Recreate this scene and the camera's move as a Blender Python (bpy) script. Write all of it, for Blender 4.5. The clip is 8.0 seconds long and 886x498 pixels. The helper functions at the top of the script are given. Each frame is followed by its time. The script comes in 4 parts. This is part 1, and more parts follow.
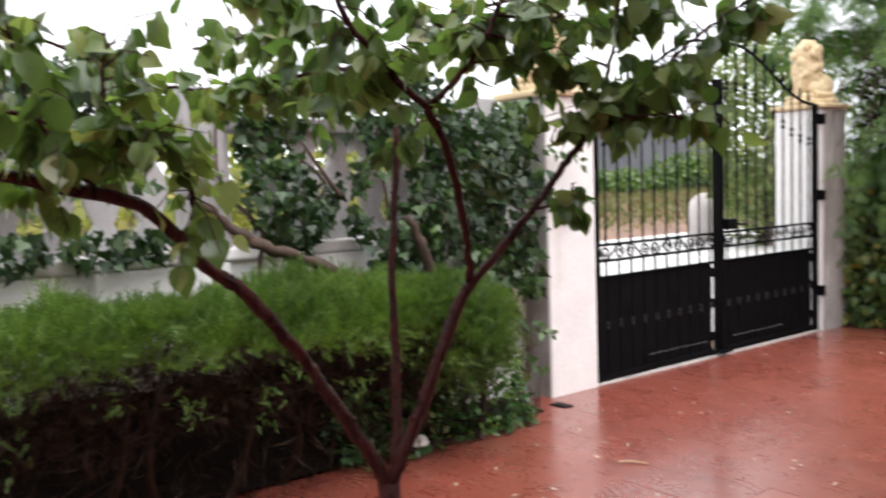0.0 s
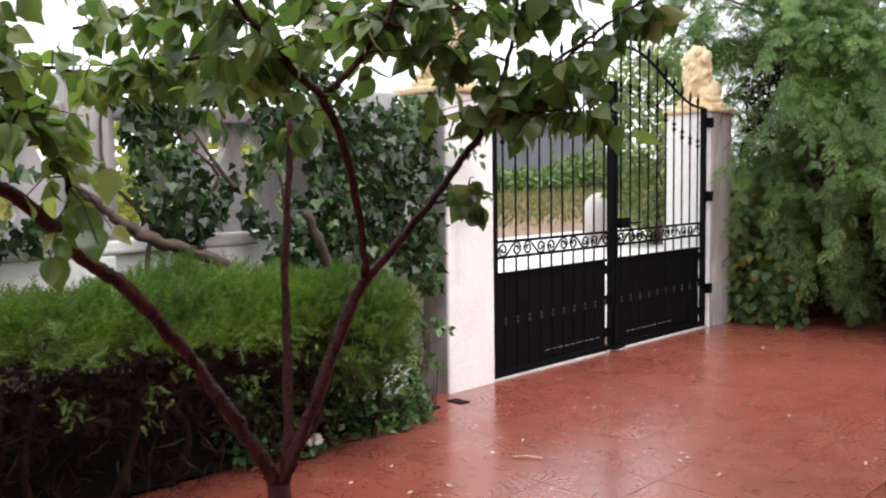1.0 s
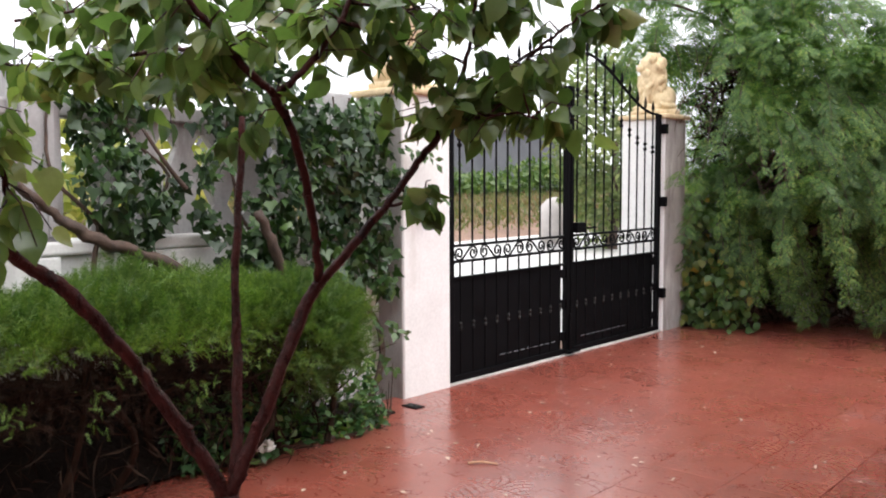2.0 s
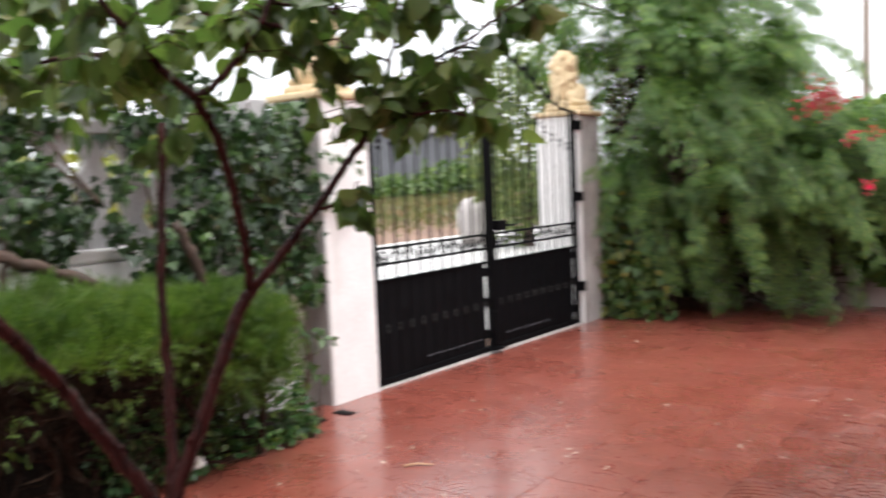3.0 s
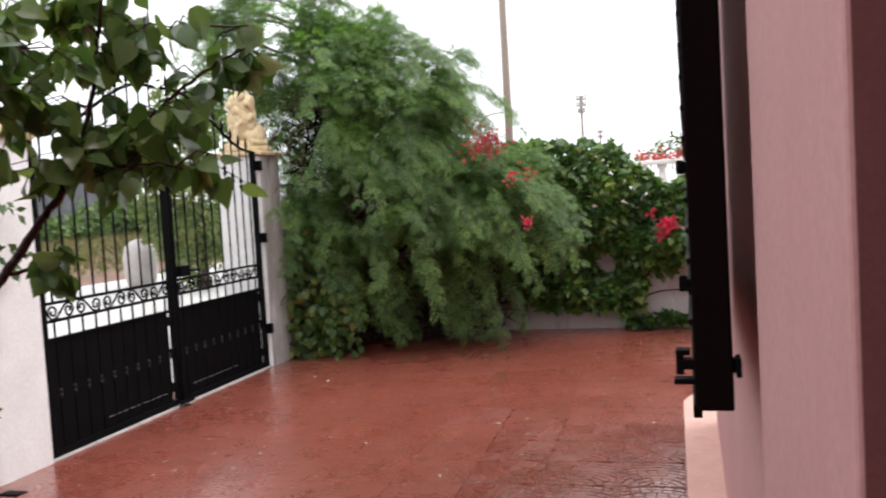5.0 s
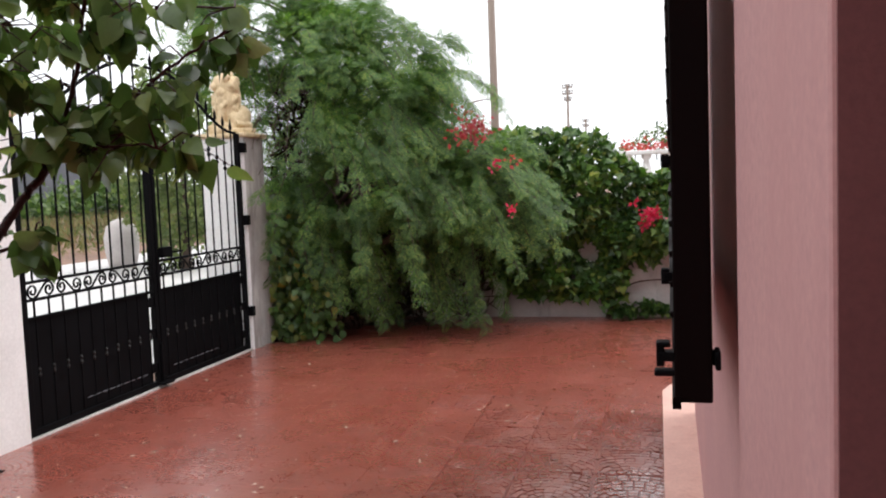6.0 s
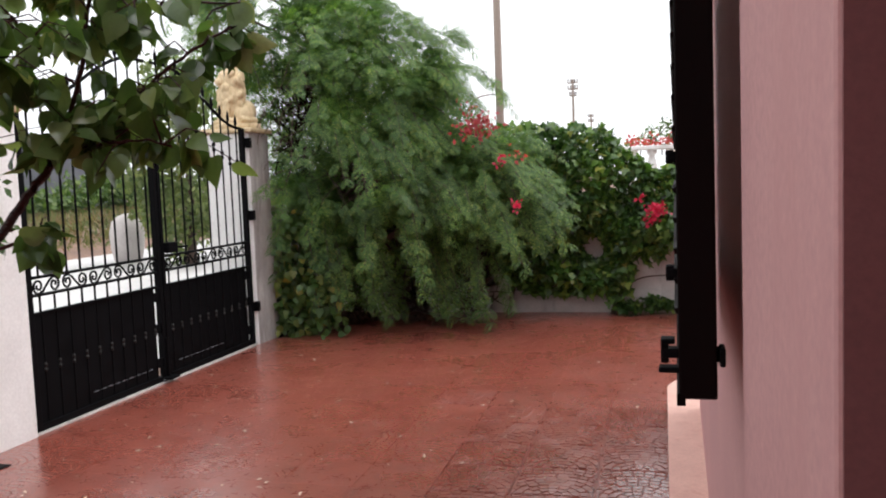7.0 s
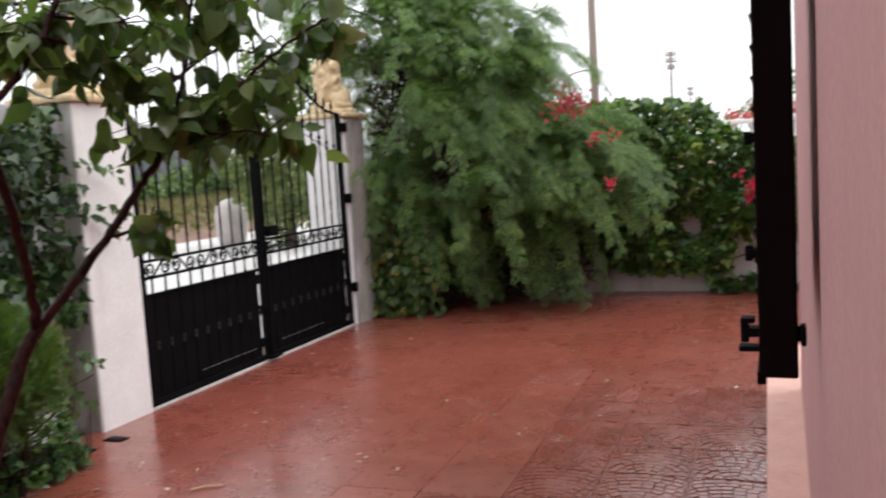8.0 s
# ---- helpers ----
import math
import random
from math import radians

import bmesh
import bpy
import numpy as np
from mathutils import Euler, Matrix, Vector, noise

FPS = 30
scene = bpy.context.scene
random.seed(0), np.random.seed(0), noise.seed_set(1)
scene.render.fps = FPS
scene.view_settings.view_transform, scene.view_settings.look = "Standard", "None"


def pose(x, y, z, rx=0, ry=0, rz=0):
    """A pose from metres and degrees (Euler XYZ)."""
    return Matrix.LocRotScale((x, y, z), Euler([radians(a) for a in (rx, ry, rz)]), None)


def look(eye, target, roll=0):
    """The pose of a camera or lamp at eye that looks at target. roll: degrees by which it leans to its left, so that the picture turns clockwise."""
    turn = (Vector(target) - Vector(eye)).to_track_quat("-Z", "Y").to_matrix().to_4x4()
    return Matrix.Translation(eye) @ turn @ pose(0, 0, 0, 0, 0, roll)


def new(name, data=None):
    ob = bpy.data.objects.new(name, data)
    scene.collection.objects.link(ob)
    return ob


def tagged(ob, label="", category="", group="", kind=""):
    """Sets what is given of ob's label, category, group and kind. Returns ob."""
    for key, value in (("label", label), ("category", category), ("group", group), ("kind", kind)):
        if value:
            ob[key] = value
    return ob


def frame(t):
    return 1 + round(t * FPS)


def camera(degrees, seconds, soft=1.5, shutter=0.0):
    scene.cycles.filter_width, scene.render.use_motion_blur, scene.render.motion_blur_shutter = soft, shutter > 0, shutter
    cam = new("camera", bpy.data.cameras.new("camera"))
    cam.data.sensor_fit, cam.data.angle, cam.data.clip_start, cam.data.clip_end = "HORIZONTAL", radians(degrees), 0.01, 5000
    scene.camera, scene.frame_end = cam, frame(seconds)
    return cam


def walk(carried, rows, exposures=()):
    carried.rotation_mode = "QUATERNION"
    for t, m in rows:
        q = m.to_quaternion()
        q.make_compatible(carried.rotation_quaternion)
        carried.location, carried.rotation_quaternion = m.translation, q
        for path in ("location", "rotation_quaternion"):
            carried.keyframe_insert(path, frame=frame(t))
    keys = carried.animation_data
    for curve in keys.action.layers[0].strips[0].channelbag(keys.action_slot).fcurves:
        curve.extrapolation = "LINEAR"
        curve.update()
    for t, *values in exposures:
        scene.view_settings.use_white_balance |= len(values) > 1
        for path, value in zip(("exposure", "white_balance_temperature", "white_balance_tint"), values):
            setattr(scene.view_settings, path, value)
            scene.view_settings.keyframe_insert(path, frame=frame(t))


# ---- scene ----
cam = camera(54.1, 8.0, soft=2.0, shutter=0.6)
PATH = [
    (0, (0.347, -0.253, 1.429), (-1.235, 0.960, 1.275), -2.0),
    (0.5, (0.330, -0.243, 1.425), (-1.142, 1.099, 1.242), -1.5),
    (1, (0.320, -0.216, 1.420), (-1.112, 1.171, 1.252), -0.9),
    (1.5, (0.326, -0.179, 1.424), (-1.068, 1.248, 1.284), 0.0),
    (1.7, (0.314, -0.181, 1.423), (-1.061, 1.264, 1.271), -0.1),
    (2.8, (0.256, -0.196, 1.410), (-1.053, 1.308, 1.252), -1.7),
    (3, (0.25, -0.199, 1.41), (-0.965, 1.381, 1.251), -2.5),
    (3.5, (0.181, -0.211, 1.41), (-0.847, 1.497, 1.251), -3.3),
    (4, (0.13, -0.245, 1.446), (-0.71, 1.561, 1.266), -3.3),
    (4.5, (0.116, -0.221, 1.453), (-0.541, 1.665, 1.337), -3.3),
    (5, (0.109, -0.218, 1.461), (-0.438, 1.703, 1.345), -3.4),
    (5.2, (0.109, -0.228, 1.463), (-0.405, 1.701, 1.347), -3.2),
    (6.5, (0.108, -0.218, 1.465), (-0.41, 1.707, 1.3), -2.0),
    (7, (0.109, -0.22, 1.466), (-0.413, 1.704, 1.305), -2.2),
    (7.5, (0.113, -0.248, 1.472), (-0.474, 1.656, 1.302), -2.9),
    (8, (0.141, -0.261, 1.475), (-0.591, 1.59, 1.278), -3.5),
]
walk(cam, [(t, look(eye, target, roll)) for t, eye, target, roll in PATH], exposures=((0, 1.14, 6370, 10.5), (1.5, 1.12, 6370, 10.5), (3.5, 1.24, 6370, 10.5), (4.5, 0.92, 6370, 10.5), (6.5, 0.72, 6370, 10.5), (8, 0.63, 6370, 10.5)))

# ---- world, sun and light ----
world = bpy.data.worlds.new("overcast_sky")
scene.world = world
world.use_nodes = True
wn, wl = world.node_tree.nodes, world.node_tree.links
sky = wn.new("ShaderNodeTexSky")
sky.sky_type, sky.sun_disc = "NISHITA", False
sky.sun_elevation, sky.sun_rotation = radians(69), radians(92)
sky.air_density, sky.dust_density, sky.ozone_density = 1.0, 4.0, 1.0
grey = wn.new("ShaderNodeHueSaturation")
grey.inputs["Saturation"].default_value = 0.12
wl.new(sky.outputs["Color"], grey.inputs["Color"])
cloud = wn.new("ShaderNodeMix")
cloud.data_type = "RGBA"
cloud.inputs[0].default_value = 0.8
cloud.inputs[7].default_value = (7.0, 7.1, 7.2, 1)
wl.new(grey.outputs["Color"], cloud.inputs[6])
wl.new(cloud.outputs[2], wn["Background"].inputs["Color"])
wn["Background"].inputs["Strength"].default_value = 0.15
sun = new("sun", bpy.data.lights.new("sun", "SUN"))
sun.data.energy, sun.data.angle, sun.data.color = 1.3, radians(50), (1.0, 0.97, 0.93)
sun.matrix_world = look((2.5, 0.1, 6.6), (0, 0, 0))

# ---- materials ----


def nodes_of(name):
    m = bpy.data.materials.new(name)
    m.use_nodes = True
    t = m.node_tree
    return m, t.nodes, t.links, t.nodes["Principled BSDF"]


def ramp(n, l, source, stops):
    r = n.new("ShaderNodeValToRGB")
    e = r.color_ramp.elements
    while len(e) < len(stops):
        e.new(0.5)
    for k, (p, c) in zip(e, stops):
        k.position, k.color = p, (*c, 1)
    l.new(source, r.inputs["Fac"])
    return r.outputs["Color"]


def noise_at(n, l, coord, scale, detail=5, rough=0.55, squash=None):
    if squash:
        mp = n.new("ShaderNodeMapping")
        mp.inputs["Scale"].default_value = squash
        l.new(coord, mp.inputs["Vector"])
        coord = mp.outputs["Vector"]
    k = n.new("ShaderNodeTexNoise")
    k.inputs["Scale"].default_value, k.inputs["Detail"].default_value, k.inputs["Roughness"].default_value = scale, detail, rough
    l.new(coord, k.inputs["Vector"])
    return k.outputs["Fac"]


def mix(n, l, a, b, fac, mode="MIX"):
    k = n.new("ShaderNodeMix")
    k.data_type, k.blend_type = "RGBA", mode
    for v, i in ((fac, 0), (a, 6), (b, 7)):
        if isinstance(v, (int, float)):
            k.inputs[i].default_value = v
        elif isinstance(v, tuple):
            k.inputs[i].default_value = (*v, 1)
        else:
            l.new(v, k.inputs[i])
    return k.outputs[2]


def bump(n, l, p, height, strength, distance):
    b = n.new("ShaderNodeBump")
    b.inputs["Strength"].default_value, b.inputs["Distance"].default_value = strength, distance
    l.new(height, b.inputs["Height"])
    l.new(b.outputs["Normal"], p.inputs["Normal"])


def plain(name, dark, light, scale=6, rough=(0.5, 0.7), relief=0.3, depth=0.004, fine=60, metal=0.0, streak=None, dirt=None, gloss=0.5):
    """A surface with broad stains, fine grain, uneven gloss and relief."""
    m, n, l, p = nodes_of(name)
    co = n.new("ShaderNodeNewGeometry").outputs["Position"]
    broad = noise_at(n, l, co, scale, 6, 0.6, streak)
    grain = noise_at(n, l, co, fine, 4, 0.6)
    c = ramp(n, l, broad, [(0.3, dark), (0.68, light)])
    c = mix(n, l, c, ramp(n, l, grain, [(0.3, (0.72, 0.72, 0.72)), (0.7, (1, 1, 1))]), 0.5, "MULTIPLY")
    if dirt:
        d = ramp(n, l, noise_at(n, l, co, scale * 0.6, 8, 0.7, (1.6, 1.6, 0.35)), [(0.52, (0, 0, 0)), (0.7, (1, 1, 1))])
        c = mix(n, l, c, dirt, d)
    l.new(c, p.inputs["Base Color"])
    r = ramp(n, l, broad, [(0.3, (rough[0],) * 3), (0.7, (rough[1],) * 3)])
    l.new(r, p.inputs["Roughness"])
    p.inputs["Metallic"].default_value = metal
    p.inputs["Specular IOR Level"].default_value = gloss
    bump(n, l, p, mix(n, l, broad, grain, 0.6), relief, depth)
    return m


def leafy(name, stops, rough=0.35, through_light=0.35, yellow=None):
    """Leaf material: colour differs from leaf to leaf, some light passes through."""
    m, n, l, p = nodes_of(name)
    g = n.new("ShaderNodeNewGeometry")
    co = g.outputs["Position"]
    c = ramp(n, l, g.outputs["Random Per Island"], stops)
    patch = noise_at(n, l, co, 2.2, 3)
    c = mix(n, l, c, ramp(n, l, patch, [(0.35, (0.62, 0.66, 0.66)), (0.65, (1.15, 1.12, 0.9))]), 1.0, "MULTIPLY")
    c = mix(n, l, c, ramp(n, l, noise_at(n, l, co, 90, 3), [(0.3, (0.8, 0.8, 0.8)), (0.7, (1, 1, 1))]), 0.6, "MULTIPLY")
    l.new(c, p.inputs["Base Color"])
    p.inputs["Roughness"].default_value = rough
    t = n.new("ShaderNodeBsdfTranslucent")
    l.new(mix(n, l, c, (1.05, 1.2, 0.6), 1.0, "MULTIPLY"), t.inputs["Color"])
    s = n.new("ShaderNodeMixShader")
    s.inputs[0].default_value = through_light
    l.new(p.outputs[0], s.inputs[1])
    l.new(t.outputs[0], s.inputs[2])
    l.new(s.outputs[0], n["Material Output"].inputs["Surface"])
    return m


def wet_floor(name, dark, light, low, high):
    """Red stamped concrete under rain: puddled gloss, worn and pale scuffs, tile by tile."""
    m, n, l, p = nodes_of(name)
    co = n.new("ShaderNodeNewGeometry").outputs["Position"]
    rnd = n.new("ShaderNodeObjectInfo").outputs["Random"]
    broad = noise_at(n, l, co, 1.1, 6, 0.6)
    mid = noise_at(n, l, co, 7, 6, 0.65)
    grain = noise_at(n, l, co, 140, 3)
    c = ramp(n, l, mid, [(0.3, dark), (0.7, light)])
    c = mix(n, l, c, ramp(n, l, rnd, [(0, (0.93, 0.93, 0.94)), (1, (1.06, 1.04, 1.03))]), 1.0, "MULTIPLY")
    c = mix(n, l, c, ramp(n, l, grain, [(0.35, (0.7, 0.7, 0.7)), (0.65, (1.1, 1.1, 1.1))]), 0.55, "MULTIPLY")
    scuff = ramp(n, l, noise_at(n, l, co, 23, 8, 0.75), [(0.66, (0, 0, 0)), (0.78, (0.5, 0.5, 0.5))])
    c = mix(n, l, c, (0.42, 0.24, 0.19), scuff)
    stain = ramp(n, l, noise_at(n, l, co, 2.6, 9, 0.72), [(0.35, (0.80, 0.74, 0.70)), (0.5, (1, 1, 1)), (0.68, (1.10, 1.16, 1.18))])
    c = mix(n, l, c, stain, 1.0, "MULTIPLY")
    l.new(c, p.inputs["Base Color"])
    l.new(ramp(n, l, broad, [(0.35, (low,) * 3), (0.62, (high,) * 3)]), p.inputs["Roughness"])
    drops = n.new("ShaderNodeTexVoronoi")
    drops.inputs["Scale"].default_value = 34
    l.new(co, drops.inputs["Vector"])
    h = mix(n, l, mix(n, l, mid, grain, 0.4), drops.outputs["Distance"], 0.35)
    bump(n, l, p, h, 0.3, 0.004)
    p.inputs["Coat Weight"].default_value = 0.75
    p.inputs["Coat Roughness"].default_value = 0.16
    return m


M_TILE = wet_floor("wet_red_concrete", (0.205, 0.055, 0.040), (0.300, 0.086, 0.061), 0.18, 0.40)
M_JOINT = plain("joint_concrete", (0.175, 0.036, 0.022), (0.25, 0.056, 0.034), 9, (0.2, 0.4))
# lighter peach copy of the pink render, with the floor's bounced light painted in
M_LITPINK = plain("lit_pink_render", (0.70, 0.42, 0.35), (0.78, 0.50, 0.42), 9, (0.75, 0.9), 0.25, 0.003, 90, dirt=(0.60, 0.33, 0.27))
M_PINK = plain("pink_render", (0.58, 0.315, 0.31), (0.64, 0.36, 0.35), 3, (0.75, 0.9), 0.14, 0.002, 90, dirt=(0.55, 0.295, 0.285))
M_WHITE = plain("white_lime_paint", (0.80, 0.79, 0.78), (0.88, 0.87, 0.86), 4, (0.6, 0.8), 0.4, 0.004, 70, dirt=(0.66, 0.64, 0.61))
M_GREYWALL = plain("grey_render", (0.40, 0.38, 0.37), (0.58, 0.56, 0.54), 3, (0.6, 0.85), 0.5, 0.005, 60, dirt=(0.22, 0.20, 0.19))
M_PALEWALL = plain("pale_grey_render", (0.56, 0.56, 0.55), (0.72, 0.71, 0.70), 3, (0.6, 0.85), 0.5, 0.005, 60, dirt=(0.40, 0.38, 0.36))
M_CONC = plain("weathered_concrete", (0.34, 0.33, 0.33), (0.52, 0.50, 0.50), 5, (0.6, 0.85), 0.6, 0.005, 55, streak=(1, 1, 0.3), dirt=(0.22, 0.20, 0.19))
M_IRON = plain("black_iron_paint", (0.002, 0.002, 0.0025), (0.005, 0.005, 0.006), 12, (0.5, 0.7), 0.2, 0.001, 120, gloss=0.06)
M_IRONWEAR = plain("worn_iron", (0.008, 0.008, 0.008), (0.03, 0.028, 0.027), 18, (0.4, 0.6), 0.3, 0.001, 120, gloss=0.25)
M_STONE = plain("yellow_sandstone", (0.58, 0.44, 0.26), (0.76, 0.61, 0.39), 16, (0.7, 0.9), 0.8, 0.012, 75, dirt=(0.46, 0.34, 0.19))
M_SHUTTER = plain("dark_brown_shutter_paint", (0.004, 0.002, 0.002), (0.008, 0.004, 0.004), 8, (0.55, 0.75), 0.3, 0.001, 80, streak=(1, 1, 0.15), gloss=0.06)
M_BARK = plain("wet_red_brown_bark", (0.014, 0.004, 0.004), (0.062, 0.015, 0.013), 34, (0.16, 0.5), 1.0, 0.012, 110, streak=(1, 1, 0.45), gloss=0.12)
M_OLDBARK = plain("dry_brown_vine_bark", (0.035, 0.021, 0.015), (0.095, 0.057, 0.040), 22, (0.6, 0.85), 0.9, 0.008, 90)
# wet soil blackened further so the hedge's shade sits in the colour
M_SHADESOIL = plain("shade_dark_soil", (0.005, 0.003, 0.002), (0.014, 0.009, 0.007), 7, (0.6, 0.9), 1.0, 0.03, 40, gloss=0.1)
M_ROAD = plain("pale_wet_street", (0.42, 0.40, 0.39), (0.58, 0.56, 0.55), 0.5, (0.3, 0.6), 0.4, 0.006, 30)
M_EARTH = plain("dry_red_earth", (0.15, 0.085, 0.06), (0.27, 0.165, 0.115), 1.3, (0.7, 0.9), 1.0, 0.04, 16)
M_BLOCK = plain("blue_grey_block_wall", (0.085, 0.09, 0.105), (0.15, 0.155, 0.17), 0.7, (0.6, 0.8), 0.4, 0.01, 14)
M_POLE = plain("weathered_timber_pole", (0.16, 0.12, 0.10), (0.30, 0.24, 0.20), 3, (0.7, 0.9), 0.7, 0.006, 30, streak=(1, 1, 0.08))
# dark red plaster with the indoor shade put into its colour
M_SHADEROOM = plain("shade_dark_plaster", (0.23, 0.085, 0.088), (0.28, 0.108, 0.11), 3, (0.75, 0.9), 0.5, 0.003, 160)
M_LITTER = plain("fallen_petals", (0.45, 0.30, 0.20), (0.75, 0.62, 0.50), 30, (0.4, 0.6))
M_TWIG = plain("pale_broken_twig", (0.40, 0.24, 0.13), (0.55, 0.36, 0.22), 40, (0.5, 0.7))
M_PETAL = plain("white_rose_petal", (0.82, 0.81, 0.77), (0.92, 0.91, 0.88), 60, (0.5, 0.6))
M_PALESTONE = plain("pale_pinkish_stone", (0.46, 0.41, 0.40), (0.62, 0.57, 0.55), 3, (0.6, 0.8), 0.6, 0.01, 40)
# twig brown taken close to black: carries the shade inside hedge and tree
M_SHADETWIG = plain("shade_dark_twig", (0.014, 0.009, 0.006), (0.045, 0.026, 0.018), 20, (0.6, 0.9), gloss=0.1)
M_CERAMIC = plain("old_terracotta", (0.30, 0.10, 0.06), (0.42, 0.16, 0.10), 6, (0.6, 0.8))

L_APRICOT = leafy("apricot_leaf", [(0.0, (0.085, 0.145, 0.055)), (0.45, (0.14, 0.215, 0.08)), (0.8, (0.21, 0.285, 0.11)), (1.0, (0.30, 0.31, 0.16))], 0.22, 0.5)
L_IVY = leafy("ivy_leaf", [(0.0, (0.012, 0.036, 0.011)), (0.6, (0.030, 0.072, 0.018)), (1.0, (0.075, 0.14, 0.036))], 0.42, 0.2)
L_HEDGE = leafy("hedge_sprig", [(0.0, (0.050, 0.110, 0.018)), (0.5, (0.105, 0.195, 0.035)), (1.0, (0.20, 0.285, 0.070))], 0.55, 0.4)
L_FEATHER = leafy("feathery_leaf", [(0.0, (0.058, 0.135, 0.045)), (0.5, (0.118, 0.230, 0.066)), (0.85, (0.205, 0.330, 0.085)), (1.0, (0.32, 0.39, 0.11))], 0.5, 0.5)
L_VINE = leafy("vine_leaf", [(0.0, (0.034, 0.082, 0.020)), (0.5, (0.070, 0.150, 0.034)), (0.85, (0.135, 0.240, 0.052)), (1.0, (0.27, 0.30, 0.075))], 0.4, 0.4)
L_FOOT = leafy("yellowing_leaf", [(0.0, (0.045, 0.10, 0.03)), (0.75, (0.10, 0.18, 0.05)), (0.93, (0.22, 0.24, 0.06)), (1.0, (0.42, 0.28, 0.05))], 0.45, 0.4)
L_COVER = leafy("low_plant_leaf", [(0.0, (0.036, 0.102, 0.036)), (0.6, (0.084, 0.192, 0.066)), (1.0, (0.192, 0.276, 0.084))], 0.4, 0.35)
L_YELLOW = leafy("yellow_bush_leaf", [(0.0, (0.20, 0.23, 0.05)), (0.5, (0.34, 0.34, 0.08)), (1.0, (0.42, 0.36, 0.12))], 0.6, 0.3)
L_DRY = leafy("dry_verge_grass", [(0.0, (0.12, 0.16, 0.06)), (0.5, (0.19, 0.18, 0.09)), (1.0, (0.25, 0.15, 0.10))], 0.6, 0.3)
L_DRYGREEN = leafy("olive_street_leaf", [(0.0, (0.13, 0.17, 0.08)), (0.6, (0.20, 0.25, 0.12)), (1.0, (0.28, 0.30, 0.16))], 0.6, 0.45)
L_FAR = leafy("far_shrub_leaf", [(0.0, (0.05, 0.10, 0.03)), (0.6, (0.10, 0.17, 0.05)), (1.0, (0.18, 0.24, 0.08))], 0.5, 0.35)
L_RED = leafy("red_flower", [(0.0, (0.42, 0.006, 0.055)), (0.6, (0.58, 0.012, 0.085)), (1.0, (0.68, 0.04, 0.13))], 0.5, 0.3)
L_BUD = leafy("coral_flower", [(0.0, (0.48, 0.035, 0.05)), (1.0, (0.66, 0.10, 0.11))], 0.5, 0.3)
L_PETAL = leafy("white_petal", [(0.0, (0.86, 0.85, 0.80)), (1.0, (0.92, 0.91, 0.88))], 0.5, 0.3)

# ---- building helpers ----
rng = np.random.default_rng(7)


def thing(name, at, label, category, group="", kind=""):
    e = new(name)
    e.location = at
    e.empty_display_size = 0.1
    return tagged(e, label, category, group, kind)


def link(name, mesh, parent=None, label="", smooth=False):
    ob = new(name, mesh)
    if parent:
        ob.parent = parent
        if parent.parent is None and parent.type == "EMPTY":
            ob.matrix_parent_inverse = Matrix.Translation(parent.location).inverted()
    if label:
        tagged(ob, label)
    if smooth:
        mesh.polygons.foreach_set("use_smooth", [True] * len(mesh.polygons))
    return ob


def part(name, bm, material, parent, label="", smooth=False):
    mesh = bpy.data.meshes.new(name)
    bm.to_mesh(mesh)
    bm.free()
    mesh.materials.append(material)
    return link(name, mesh, parent, label, smooth)


def structure(name, bm, material, label, category, smooth=False):
    return tagged(part(name, bm, material, None, "", smooth), label, category, "", "structure")


def box(bm, x0, x1, y0, y1, z0, z1, bev=0.0, m=None):
    r = bmesh.ops.create_cube(bm, size=1, matrix=Matrix.LocRotScale(((x0 + x1) / 2, (y0 + y1) / 2, (z0 + z1) / 2), None, (abs(x1 - x0), abs(y1 - y0), abs(z1 - z0))))
    vs = r["verts"]
    if bev:
        es = list({e for v in vs for e in v.link_edges})
        b = bmesh.ops.bevel(bm, geom=es, offset=bev, segments=2, profile=0.5, affect="EDGES")
        vs = list({v for f in b["faces"] for v in f.verts} | {v for v in vs if v.is_valid})
    if m:
        bmesh.ops.transform(bm, matrix=m, verts=vs)
    return bm


def slab(x0, x1, y0, y1, z0, z1, bev=0.0, m=None):
    return box(bmesh.new(), x0, x1, y0, y1, z0, z1, bev, m)


def tube(bm, pts, radii, n=7, wobble=0.0):
    """A tapered limb through the points."""
    pts = [Vector(p) for p in pts]
    if isinstance(radii, (int, float)):
        radii = [radii] * len(pts)
    rings, side = [], None
    for i, p in enumerate(pts):
        d = (pts[min(i + 1, len(pts) - 1)] - pts[max(i - 1, 0)]).normalized()
        if side is None:
            side = d.orthogonal().normalized()
        side = (side - d * side.dot(d)).normalized()
        other = d.cross(side)
        ring = []
        for k in range(n):
            a = 2 * math.pi * k / n
            w = 1 + wobble * (noise.noise(p * 9 + Vector((k * 1.7, 0, 0))))
            ring.append(bm.verts.new(p + (side * math.cos(a) + other * math.sin(a)) * radii[i] * w))
        rings.append(ring)
    for a, b in zip(rings, rings[1:]):
        for k in range(n):
            bm.faces.new((a[k], a[(k + 1) % n], b[(k + 1) % n], b[k]))
    bm.faces.new(rings[0][::-1])
    bm.faces.new(rings[-1])
    return bm


